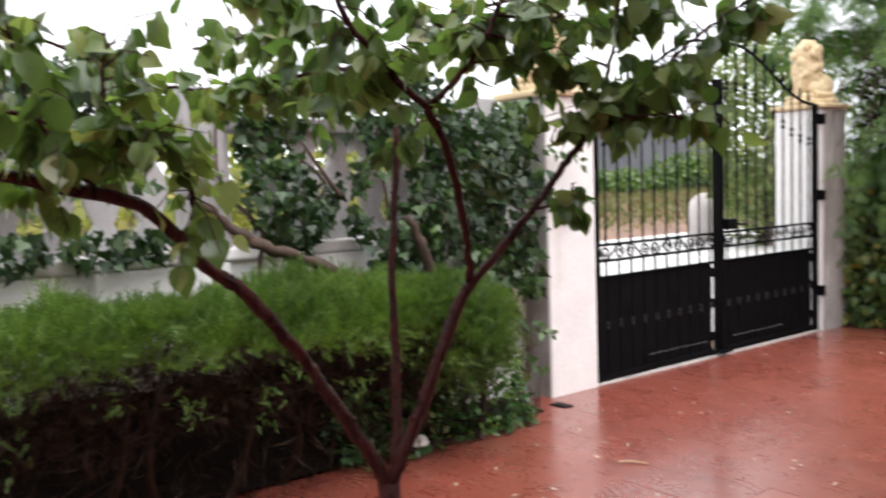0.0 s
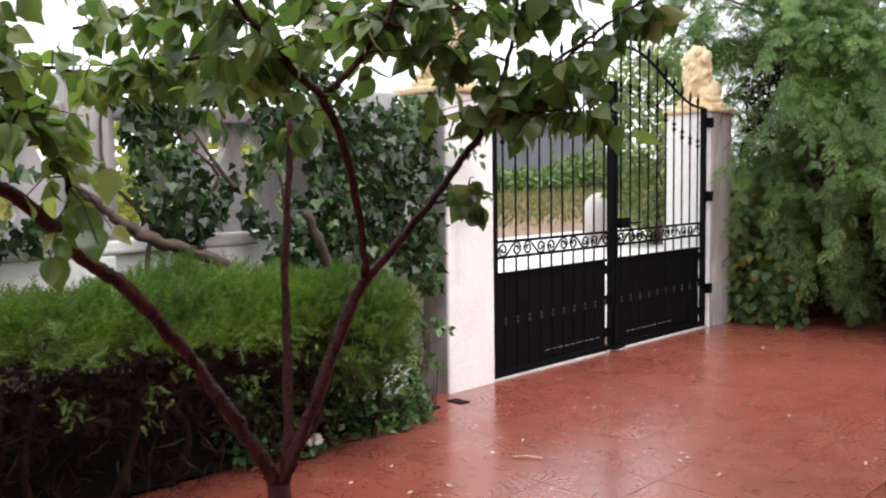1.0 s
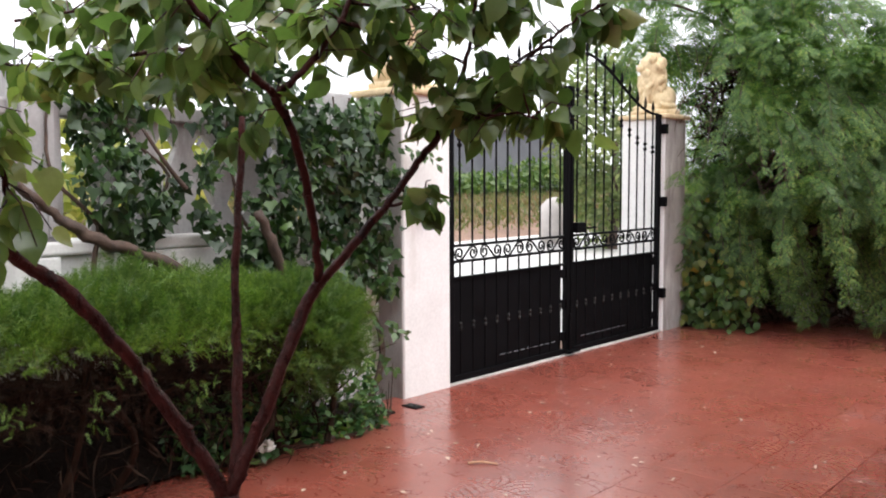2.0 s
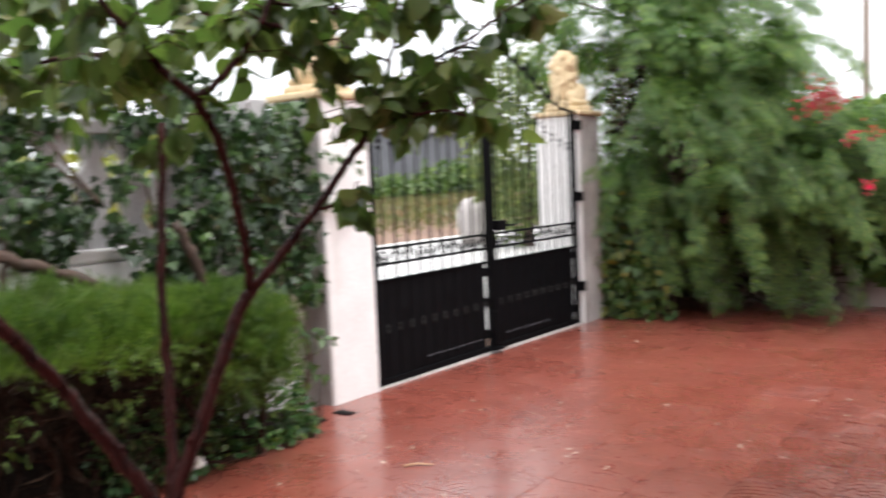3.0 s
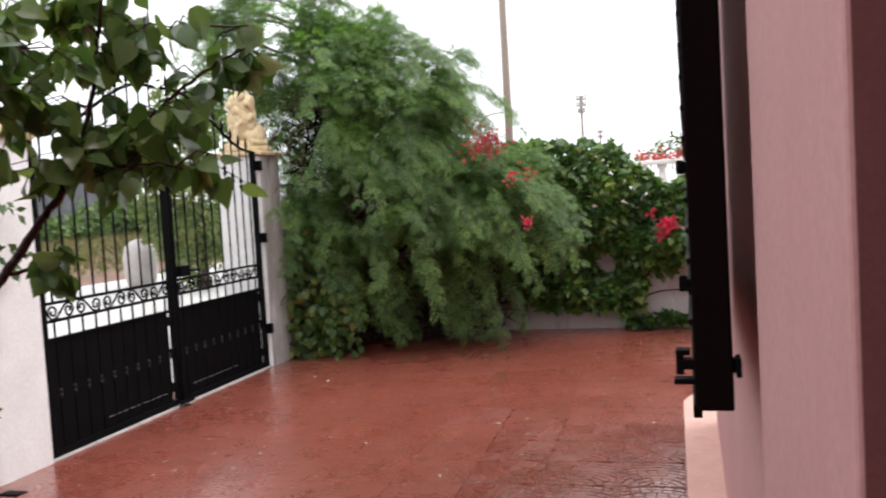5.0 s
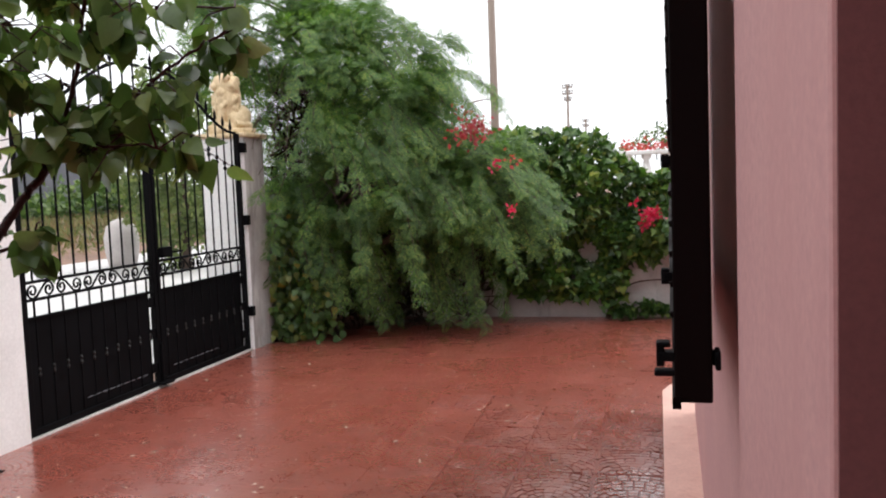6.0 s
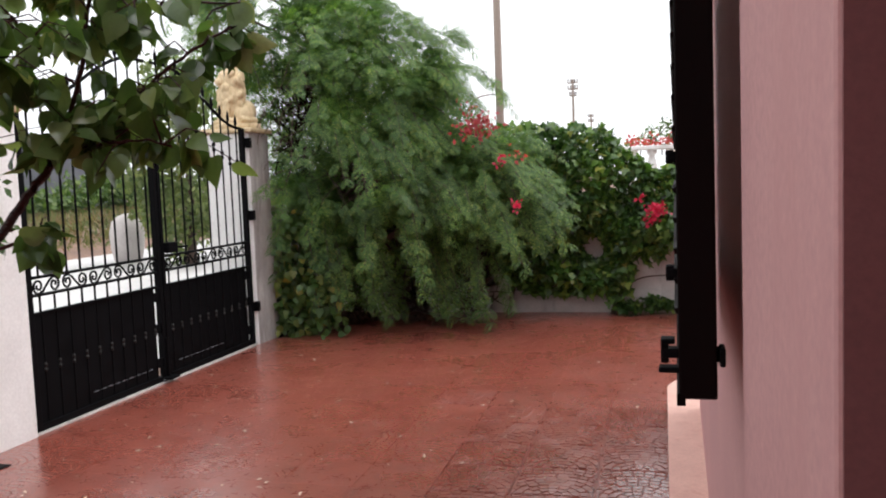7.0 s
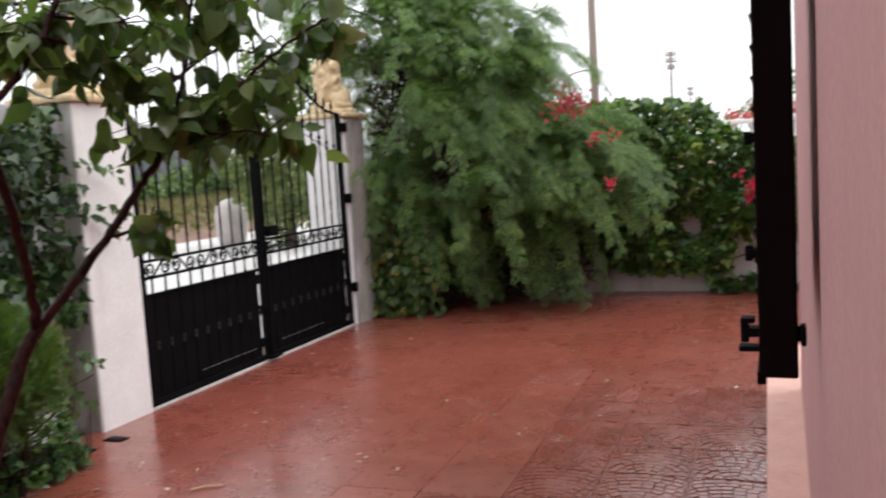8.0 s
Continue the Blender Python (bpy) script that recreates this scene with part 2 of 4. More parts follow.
def smooth_path(pts, steps=6, jitter=0.0, seed=0):
    """Catmull-Rom through the points, slightly uneven."""
    r = random.Random(seed)
    p = [Vector(q) for q in pts]
    p = [p[0] * 2 - p[1]] + p + [p[-1] * 2 - p[-2]]
    out = []
    for i in range(1, len(p) - 2):
        for k in range(steps):
            t = k / steps
            a, b, c, d = p[i - 1], p[i], p[i + 1], p[i + 2]
            q = 0.5 * ((2 * b) + (c - a) * t + (2 * a - 5 * b + 4 * c - d) * t * t + (3 * b - a - 3 * c + d) * t ** 3)
            out.append(q + Vector([r.uniform(-1, 1) * jitter for _ in range(3)]))
    out.append(p[-2])
    return out


def limb(bm, pts, r0, r1, n=8, steps=6, jitter=0.0, seed=0, wobble=0.25):
    q = smooth_path(pts, steps, jitter, seed)
    tube(bm, q, [r0 + (r1 - r0) * i / (len(q) - 1) for i in range(len(q))], n, wobble)
    return q


def unit(v):
    return v / np.maximum(np.linalg.norm(v, axis=-1, keepdims=True), 1e-9)


def scatter(name, parent, material, at, along, facing, size, shape, faces, label="", width=None):
    """One mesh of many small leaves: a shape (x along, y across, z off the face) set at every place."""
    at, along = np.asarray(at, float), unit(np.asarray(along, float))
    across = unit(np.cross(np.asarray(facing, float), along) + 1e-6)
    off = np.cross(along, across)
    size = np.broadcast_to(np.asarray(size, float), (len(at),))[:, None, None]
    wide = size if width is None else size * np.asarray(width)[:, None, None]
    s = np.asarray(shape, float)
    v = at[:, None] + size * s[None, :, :1] * along[:, None] + wide * s[None, :, 1:2] * across[:, None] + size * s[None, :, 2:] * off[:, None]
    k = len(s)
    allfaces = [tuple(i + b for i in f) for b in range(0, k * len(at), k) for f in faces]
    mesh = bpy.data.meshes.new(name)
    mesh.from_pydata(v.reshape(-1, 3).tolist(), [], allfaces)
    mesh.materials.append(material)
    return link(name, mesh, parent, label, True)


# a broad pointed leaf folded along its rib; a small flat leaf; a lobed leaf
BROAD = [(0, 0, 0), (0.30, 0, -0.01), (0.62, 0, -0.04), (1.08, 0, -0.20)]
for sd in (1, -1):
    BROAD += [(-0.04, sd * 0.14, 0.03), (0.06, sd * 0.30, 0.07), (0.24, sd * 0.41, 0.09), (0.45, sd * 0.41, 0.08), (0.66, sd * 0.31, 0.02), (0.84, sd * 0.16, -0.09)]
BROAD_F = []
for b in (4, 10):
    q = [(0, b + 1, b), (0, 1, b + 2, b + 1), (1, b + 3, b + 2), (1, 2, b + 4, b + 3), (2, b + 5, b + 4), (2, 3, b + 5)]
    BROAD_F += q if b == 10 else [t[::-1] for t in q]
OVAL = [(0, 0, 0), (0.45, 0.30, 0.06), (0.45, -0.30, 0.06), (0.5, 0, 0), (1, 0, -0.06)]
OVAL_F = [(0, 3, 1), (0, 2, 3), (3, 4, 1), (3, 2, 4)]
LOBED = [(0, 0, 0), (-0.12, 0.30, 0.02), (0.22, 0.52, 0.05), (0.42, 0.26, 0.03), (1.0, 0, -0.08), (0.42, -0.26, 0.03), (0.22, -0.52, 0.05), (-0.12, -0.30, 0.02), (0.35, 0, -0.01)]
LOBED_F = [(0, 8, 2, 1), (8, 3, 2), (8, 4, 3), (8, 5, 4), (8, 6, 5), (0, 7, 6, 8)]


def rand_dirs(n, up=0.0, bias=(0, 0, 0), spread=1.0):
    d = rng.normal(size=(n, 3)) * spread + np.array(bias, float)
    d[:, 2] += up
    return unit(d)


def lump(p, scale, seed):
    return np.array([noise.noise(Vector(q) * scale + Vector((seed, seed * 0.7, seed * 1.3))) for q in p])

# ---- ground, street and courtyard floor ----
bm = bmesh.new()
bmesh.ops.create_grid(bm, x_segments=60, y_segments=60, size=1)
for v in bm.verts:
    v.co = Vector((math.copysign(abs(v.co.x) ** 3, v.co.x) * 900, math.copysign(abs(v.co.y) ** 3, v.co.y) * 900, -0.06))
structure("ground", bm, M_EARTH, "bare reddish earth stretching to the horizon", "ground")

structure("street", slab(-13.0, -4.25, -40, 60, -0.3, -0.02), M_ROAD, "pale wet street surface outside the gate", "road")
structure("joint_bed", slab(-3.62, 3.0, -6, 9.0, -0.2, -0.006), M_JOINT, "dark red concrete bed under the stamped paving", "pavement")
structure("threshold", slab(-3.78, -3.66, 4.05, 7.06, -0.1, 0.014, 0.006), M_GREYWALL, "white painted concrete sill under the gate", "kerb")
structure("planting_bed", slab(-3.9, -3.45, -6, 3.40, -0.2, 0.015, 0.01), M_SHADESOIL, "dark wet soil bed along the fence", "soil")
structure("planting_bed_corner", slab(-3.9, -3.62, 7.36, 9.0, -0.2, 0.012), M_SHADESOIL, "dark wet soil at the wall's foot", "soil")

# ---- walls ----
structure("wall_back", slab(-4.3, 4.0, 8.96, 9.14, -0.2, 1.25, 0.01), M_GREYWALL, "pale rendered garden wall under climbing plants", "wall")
structure("wall_side", slab(-4.05, -3.90, 7.36, 8.96, -0.2, 1.25, 0.01), M_GREYWALL, "pale rendered boundary wall behind the tree", "wall")

# house: outer wall, window opening; unseen room, wing and eaves added for shade
HX, JAMB_Y, CORNER = 0.206, 0.375, 4.3
structure("house_wall", slab(HX, HX + 0.30, JAMB_Y, CORNER, -0.2, 3.0, 0.006), M_PINK, "pink rendered house wall", "wall")
structure("house_wall_below_window", slab(HX, HX + 0.30, -1.6, JAMB_Y - 0.001, -0.2, 0.85, 0.008), M_PINK, "pink rendered wall under the window opening", "wall")
structure("house_wall_over_window", slab(HX, HX + 0.30, -1.6, JAMB_Y - 0.001, 2.35, 3.0), M_PINK, "pink rendered wall over the window opening", "wall")
# unseen wing added behind the camera, blocks light from the reveal
structure("house_wall_behind", slab(-1.5, HX + 0.30, -1.9, -1.602, -0.2, 3.0), M_PINK, "unseen pink wing added to keep light off the window reveal", "wall")
structure("house_end_wall", slab(HX + 0.302, 4.0, CORNER - 0.3, CORNER, -0.2, 3.0), M_PINK, "pink rendered end wall of the house", "wall")
bm = bmesh.new()
rings = [[bm.verts.new((x, y, z)) for x, y in ((HX + 0.001, JAMB_Y + 0.004), (0.183, 0.70), (0.178, 0.79), (0.181, 0.80), (HX + 0.001, 0.80))] for z in (-0.1, 2.9)]
bm.faces.new(rings[0][::-1])
bm.faces.new(rings[1])
for k in range(5):
    bm.faces.new((rings[0][k], rings[0][(k + 1) % 5], rings[1][(k + 1) % 5], rings[1][k]))
structure("window_surround", bm, M_PINK, "raised pink plaster band beside the window", "trim")
PX0 = 0.12
bm = bmesh.new()
step = [(PX0, -1.6), (0.064, 3.080, 0.250), (0.040, 4.758, 0.250), (0.234, 5.410, 0.250), (4.0, 6.9), (4.0, CORNER + 0.004), (HX + 0.05, CORNER + 0.004), (HX + 0.05, -1.6)]
for z in (-0.1, 0.25):
    bm.faces.new([bm.verts.new((p[0], p[1], z)) for p in step])
bmesh.ops.bridge_loops(bm, edges=bm.edges[:])
bmesh.ops.recalc_face_normals(bm, faces=bm.faces[:])
structure("terrace_step", bm, M_LITPINK, "low pink rendered terrace step beyond the house corner, bounced light in its colour", "step")
# unseen room shell in a dark colour, closes off light behind the window
structure("room_wall", slab(3.0, 3.2, -4, CORNER - 0.302, -0.2, 3.0), M_SHADEROOM, "unseen room wall, coloured dark to keep the opening dim", "wall")
structure("room_wall_end", slab(HX + 0.302, 3.0, -4.2, -4.0, -0.2, 3.0), M_SHADEROOM, "unseen room end wall, coloured dark to keep the opening dim", "wall")
structure("room_wall_side", slab(HX, HX + 0.30, -4.0, -1.902, -0.2, 3.0), M_SHADEROOM, "unseen room side wall, coloured dark to keep the opening dim", "wall")
structure("room_floor", slab(HX + 0.302, 3.0, -4, CORNER - 0.302, 0.0, 0.06), M_SHADEROOM, "unseen room floor, coloured dark to keep the opening dim", "floor")
# unseen roof; its overhang is added to shade wall and window
structure("roof", slab(HX - 0.5, 4.0, -4.2, CORNER + 0.2, 3.0, 3.2), M_PINK, "unseen flat roof slab, eaves added to shade the house wall", "roof")
# thin dark sheet over the pink jamb, mostly shade held in colour
structure("window_reveal", slab(HX + 0.004, HX + 0.30, JAMB_Y - 0.004, JAMB_Y, 0.86, 2.34), M_SHADEROOM, "dark red window reveal, mostly shade put into the colour", "reveal")
# added slope, hides the lit wall foot and stands in for hedge shade
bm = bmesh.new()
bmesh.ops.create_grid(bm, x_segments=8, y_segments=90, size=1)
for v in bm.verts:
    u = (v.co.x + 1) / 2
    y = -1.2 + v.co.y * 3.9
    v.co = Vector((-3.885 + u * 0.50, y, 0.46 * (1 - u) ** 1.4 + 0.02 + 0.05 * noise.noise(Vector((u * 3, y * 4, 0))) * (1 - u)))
structure("soil_bank", bm, M_SHADESOIL, "added near-black slope standing in for shade under the hedge", "soil", True)

# ---- gate pillars and lions ----


def pillar(y0, y1, label, faces):
    t = thing("gate_pillar", (-3.87, (y0 + y1) / 2, 0), label, "pillar", "gate pillars")
    bm = slab(-4.10, -3.65, y0, y1, -0.15, 1.955, 0.012)
    part("shaft", bm, M_WHITE, t)
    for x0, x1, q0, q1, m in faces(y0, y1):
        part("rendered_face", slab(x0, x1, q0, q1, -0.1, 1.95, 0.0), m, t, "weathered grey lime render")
    part("cap_slab", slab(-4.13, -3.615, y0 - 0.035, y1 + 0.035, 1.955, 2.0, 0.014), M_STONE, t, "thin sandstone cap slab")
    return t


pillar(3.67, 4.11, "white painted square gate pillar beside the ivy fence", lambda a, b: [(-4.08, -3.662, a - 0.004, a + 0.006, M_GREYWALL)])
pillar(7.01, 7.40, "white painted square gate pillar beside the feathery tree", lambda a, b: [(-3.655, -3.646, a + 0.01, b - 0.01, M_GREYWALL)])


def blob(bm, c, r, tilt=0.0):
    bmesh.ops.create_uvsphere(bm, u_segments=20, v_segments=12, radius=1, matrix=Matrix.Translation(c) @ Matrix.Rotation(tilt, 4, "X") @ Matrix.Diagonal((*r, 1)))


def lion(at, turn):
    """Seated lion, built facing -y: base, haunches, upright chest, mane, head, muzzle, forelegs, tail."""
    bm = bmesh.new()
    box(bm, -0.17, 0.17, -0.21, 0.22, 0.0, 0.05, 0.015)
    blob(bm, (0, 0.09, 0.15), (0.14, 0.15, 0.13), 0.3)
    blob(bm, (0, -0.02, 0.24), (0.115, 0.12, 0.17), -0.35)
    for s in (-1, 1):
        blob(bm, (s * 0.10, 0.06, 0.12), (0.06, 0.12, 0.10))
        blob(bm, (s * 0.10, -0.06, 0.07), (0.045, 0.10, 0.035))
        tube(bm, [(s * 0.065, -0.08, 0.28), (s * 0.068, -0.125, 0.17), (s * 0.068, -0.14, 0.06)], [0.052, 0.042, 0.038], 10)
        blob(bm, (s * 0.068, -0.165, 0.065), (0.042, 0.058, 0.03))
        blob(bm, (s * 0.058, -0.05, 0.50), (0.018, 0.014, 0.02))
    blob(bm, (0, -0.025, 0.43), (0.125, 0.125, 0.155))
    blob(bm, (0, -0.045, 0.31), (0.135, 0.125, 0.15))
    blob(bm, (0, -0.095, 0.46), (0.078, 0.075, 0.085))
    blob(bm, (0, -0.16, 0.435), (0.048, 0.045, 0.042))
    tube(bm, [(0.05, 0.19, 0.08), (0.13, 0.18, 0.08), (0.16, 0.08, 0.08), (0.15, 0.0, 0.09)], [0.022, 0.022, 0.02, 0.028], 8)
    rl = random.Random(3)
    for _ in range(95):
        a, h = rl.uniform(0, 2 * math.pi), rl.uniform(0.22, 0.57)
        if math.sin(a) < -0.60 and h > 0.39:
            continue
        w = 0.132 if h < 0.46 else 0.132 * math.sqrt(max(0.1, 1 - ((h - 0.46) / 0.14) ** 2))
        blob(bm, (w * math.cos(a), -0.03 + w * math.sin(a), h), (0.024, 0.024, 0.034), rl.uniform(-0.5, 0.5))
    bmesh.ops.scale(bm, vec=(0.86, 0.88, 1.0), verts=bm.verts)
    mesh = bpy.data.meshes.new("lion_statue")
    bm.to_mesh(mesh)
    bm.free()
    mesh.materials.append(M_STONE)
    ob = new("lion_statue", mesh)
    re = ob.modifiers.new("fuse", "REMESH")
    re.mode, re.voxel_size, re.use_smooth_shade = "VOXEL", 0.007, True
    ob.matrix_basis = Matrix.Translation(at) @ Matrix.Rotation(turn, 4, "Z")
    return ob


tagged(lion((-3.87, 3.90, 2.0), math.pi), "weathered yellow sandstone seated lion on the ivy-side pillar", "statue", "lion statues")
tagged(lion((-3.87, 7.20, 2.0), radians(-38)), "weathered yellow sandstone seated lion on the tree-side pillar", "statue", "lion statues")

# ---- wrought-iron gate ----
GX = -3.69


def gate_top(s):
    """Height of the arched top rail; s runs from the hinge (0) to the meeting post (1)."""
    k = min(max((s - 0.06) / 0.80, 0), 1)
    return 1.99 + 0.43 * (k * k * (3 - 2 * k))


def scroll(bm, y, z, flip):
    """S-shaped flat-bar scroll: a volute at each end, joined by a falling diagonal."""
    left = []
    for k in range(19):
        a = math.pi / 2 + (1 - k / 18) * 1.35 * 2 * math.pi
        r = 0.009 + 0.037 * (k / 18) ** 0.8
        left.append((-0.072 + r * math.cos(a), r * math.sin(a)))
    path = left + [(-0.035, 0.034), (0.0, 0.0), (0.035, -0.034)] + [(-p, -q) for p, q in left[::-1]]
    tube(bm, [(GX + 0.008, y + p, z + flip * q) for p, q in path], 0.0078, 5)


def gate_leaf(y_hinge, y_meet, label):
    g = thing("gate_leaf", (GX, (y_hinge + y_meet) / 2, 0.03), label, "gate", "gate leaves")
    d = 1 if y_meet > y_hinge else -1
    w = abs(y_meet - y_hinge)

    def Y(s):
        return y_hinge + d * s * w

    def span(s0, s1):
        return min(Y(s0), Y(s1)), max(Y(s0), Y(s1))

    part("hinge_stile", slab(GX - 0.022, GX + 0.022, *span(0.008, 0.038), 0.018, 1.99, 0.004), M_IRON, g)
    part("meeting_stile", slab(GX - 0.024, GX + 0.024, *span(0.970, 0.996), 0.022, 2.14, 0.004), M_IRON, g)
    p = part("sheet_panel", slab(GX - 0.006, GX + 0.004, *span(0.038 if d > 0 else 0.075, 0.922 if d > 0 else 0.958), 0.05, 0.745), M_IRON, g, "solid black sheet-iron panel")
    part("bottom_rail", slab(GX - 0.02, GX + 0.02, *span(0.038, 0.958), 0.018, 0.058, 0.003), M_IRON, g)
    for z in (0.735, 0.848, 0.958):
        part("rail", slab(GX - 0.016, GX + 0.016, *span(0.038, 0.958), z - 0.008, z + 0.010, 0.003), M_IRON, g)
    for z in (0.16, 0.42, 0.66):
        if d > 0:
            part("stile_tab", slab(GX - 0.008, GX + 0.008, *span(0.92, 0.972), z - 0.035, z + 0.035, 0.002), M_IRON, g)
        else:
            part("stile_tab", slab(GX - 0.008, GX + 0.008, *span(0.038, 0.078), z - 0.035, z + 0.035, 0.002), M_IRON, g)
    rail = [(GX, Y(0.03 + 0.94 * k / 24), gate_top(0.03 + 0.94 * k / 24)) for k in range(25)]
    part("arched_top_rail", tube(bmesh.new(), rail, 0.013, 6), M_IRON, g)
    n = 10
    for k in range(n):
        s = 0.038 + (k + 0.6) * 0.92 / n
        y, top = Y(s), gate_top(s) + 0.12
        bm = bmesh.new()
        tube(bm, [(GX, y, 0.96), (GX, y, top - 0.10), (GX, y, top - 0.085), (GX, y, top - 0.055), (GX, y, top)], [0.0075, 0.0075, 0.015, 0.013, 0.001], 6)
        b = part("bar", bm, M_IRON, g)
        for c in (gate_top(s) - 0.30, gate_top(s) - 0.345):
            part("collar", tube(bmesh.new(), [(GX, y, c - 0.018), (GX, y, c - 0.008), (GX, y, c + 0.008), (GX, y, c + 0.018)], [0.008, 0.017, 0.017, 0.008], 8), M_IRON, b)
        part("short_bar", tube(bmesh.new(), [(GX, y, 0.745), (GX, y, 0.85)], 0.0075, 6), M_IRON, g)
        part("panel_bar", tube(bmesh.new(), [(GX + 0.005, y, 0.058), (GX + 0.005, y, 0.735)], 0.006, 6), M_IRON, p)
        for c in (0.40,):
            part("panel_collar", tube(bmesh.new(), [(GX + 0.008, y, c - 0.030), (GX + 0.008, y, c - 0.016), (GX + 0.008, y, c - 0.004), (GX + 0.008, y, c + 0.004), (GX + 0.008, y, c + 0.016), (GX + 0.008, y, c + 0.030)], [0.006, 0.012, 0.006, 0.006, 0.012, 0.006], 8), M_IRONWEAR, p)
        if k % 2 == 0:
            bm = bmesh.new()
            scroll(bm, Y(0.040 + (k / 2 + 0.5) * 0.93 / 5), 0.903, 1 if k % 4 else -1)
            part("scroll", bm, M_IRON, g)
    # short pale dashes low on the panel, drawn for its slots
    for k in range(9):
        s = 0.40 + k * 0.055
        part("worn_strip", slab(GX + 0.0045, GX + 0.0075, *span(s, s + 0.035), 0.128, 0.134), M_BLOCK, p, "pale dash low on the panel")
    return g


near_leaf = gate_leaf(4.12, 5.545, "closed black wrought-iron gate leaf with scrolls and sheet panel")
far_leaf = gate_leaf(6.99, 5.55, "closed black wrought-iron gate leaf carrying the lock")
part("lock_box", slab(GX + 0.02, GX + 0.075, 5.575, 5.70, 0.985, 1.065, 0.006), M_IRON, far_leaf)
part("lock_handle", tube(bmesh.new(), [(GX + 0.06, 5.70, 1.02), (GX + 0.085, 5.72, 1.02), (GX + 0.085, 5.82, 1.02)], 0.008, 6), M_IRON, far_leaf)
part("drop_bolt", tube(bmesh.new(), [(GX + 0.035, 5.53, 0.03), (GX + 0.035, 5.53, 0.34)], 0.011, 6), M_IRON, near_leaf)
part("bolt_foot", slab(GX + 0.01, GX + 0.09, 5.47, 5.60, 0.029, 0.045, 0.004), M_IRON, near_leaf)
for z in (0.36, 1.20, 1.86):
    part("hinge", slab(GX + 0.015, GX + 0.065, 6.97, 7.03, z - 0.045, z + 0.045, 0.008), M_IRON, far_leaf)

# ---- fence with concrete boards ----
FX = -3.96
fence = thing("fence", (FX, 1.6, 0), "old grey concrete fence with pierced boards, overgrown by ivy", "fence", kind="structure")
part("low_wall", slab(FX - 0.08, FX + 0.08, -4.0, 3.668, -0.2, 1.06, 0.012), M_PALEWALL, fence)
part("coping", slab(FX - 0.11, FX + 0.11, -4.0, 3.665, 1.06, 1.13, 0.015), M_WHITE, fence)
part("top_rail", slab(FX - 0.06, FX + 0.06, -4.0, 3.665, 1.72, 1.80, 0.012), M_CONC, fence)


def board(bm, y, z0, z1):
    """Flat cut-out baluster: wide at both ends and the middle, waisted between."""
    prof = [(0, 0.095), (0.12, 0.095), (0.26, 0.040), (0.42, 0.085), (0.52, 0.092), (0.62, 0.085), (0.78, 0.040), (0.90, 0.095), (1, 0.095)]
    left, right = [], []
    for f, h in prof:
        z = z0 + f * (z1 - z0)
        left.append([bm.verts.new((FX + sx, y - h, z)) for sx in (-0.028, 0.028)])
        right.append([bm.verts.new((FX + sx, y + h, z)) for sx in (-0.028, 0.028)])
    for a, b, c, e in zip(left, left[1:], right, right[1:]):
        bm.faces.new((a[1], c[1], e[1], b[1]))
        bm.faces.new((a[0], b[0], e[0], c[0]))
        bm.faces.new((a[0], a[1], b[1], b[0]))
        bm.faces.new((c[0], e[0], e[1], c[1]))
    return bm


for k in range(34):
    y = -3.8 + k * 0.218
    if min(abs(y - q) for q in (-0.33, 1.50, 3.33)) > 0.16:
        part("board", board(bmesh.new(), y, 1.125, 1.725), M_CONC, fence)
for y in (-2.16, -0.33, 1.50, 3.33):
    bm = slab(FX - 0.10, FX + 0.10, y - 0.115, y + 0.115, 1.125, 1.95, 0.012)
    post = part("post", bm, M_CONC, fence)
    for o in (-0.055, 0.055):
        part("rib", slab(FX + 0.098, FX + 0.118, y + o - 0.022, y + o + 0.022, 1.15, 1.85, 0.006), M_CONC, post)
for y in (0.40, 1.25, 2.2):
    part("pale_panel", slab(FX + 0.079, FX + 0.105, y - 0.34, y + 0.34, 0.90, 1.056, 0.01), M_WHITE, fence, "white painted panel on the low wall")

drain = thing("drain_grate", (-3.47, 3.56, 0.0), "small dark iron drain grate in the paving", "drain")
part("grate_frame", slab(-3.545, -3.415, 3.535, 3.620, -0.012, 0.006, 0.003), M_IRON, drain)
for k in range(5):
    part("grate_bar", slab(-3.525 + k * 0.020, -3.516 + k * 0.020, 3.552, 3.608, 0.006, 0.010), M_IRONWEAR, drain)

# ---- shutter on the house wall ----
SX0, SX1 = 0.108, 0.155
SY0, SY1, SZ0, SZ1 = 0.902, 2.05, 1.175, 2.62
sh = thing("shutter", (0.08, SY0, SZ0), "dark brown louvred wooden shutter folded back on the pink wall", "shutter")
part("stile", slab(SX0, SX1, SY0, SY0 + 0.055, SZ0, SZ1, 0.003), M_SHUTTER, sh)
part("stile", slab(SX0, SX1, SY1 - 0.055, SY1, SZ0, SZ1, 0.003), M_SHUTTER, sh)
for z in (SZ0 + 0.012, 1.88, SZ1 - 0.09):
    part("rail", slab(SX0, SX1, SY0 + 0.055, SY1 - 0.055, z, z + 0.08, 0.003), M_SHUTTER, sh)
k = 0
z = SZ0 + 0.115
while z < SZ1 - 0.11:
    if not 1.86 < z < 1.97:
        part("slat", slab(-0.0295, 0.022, SY0 + 0.055, SY1 - 0.055, -0.004, 0.004, 0.002, Matrix.Translation(((SX0 + SX1) / 2, 0, z)) @ Matrix.Rotation(radians(-22), 4, "Y")), M_SHUTTER, sh)
    z += 0.040
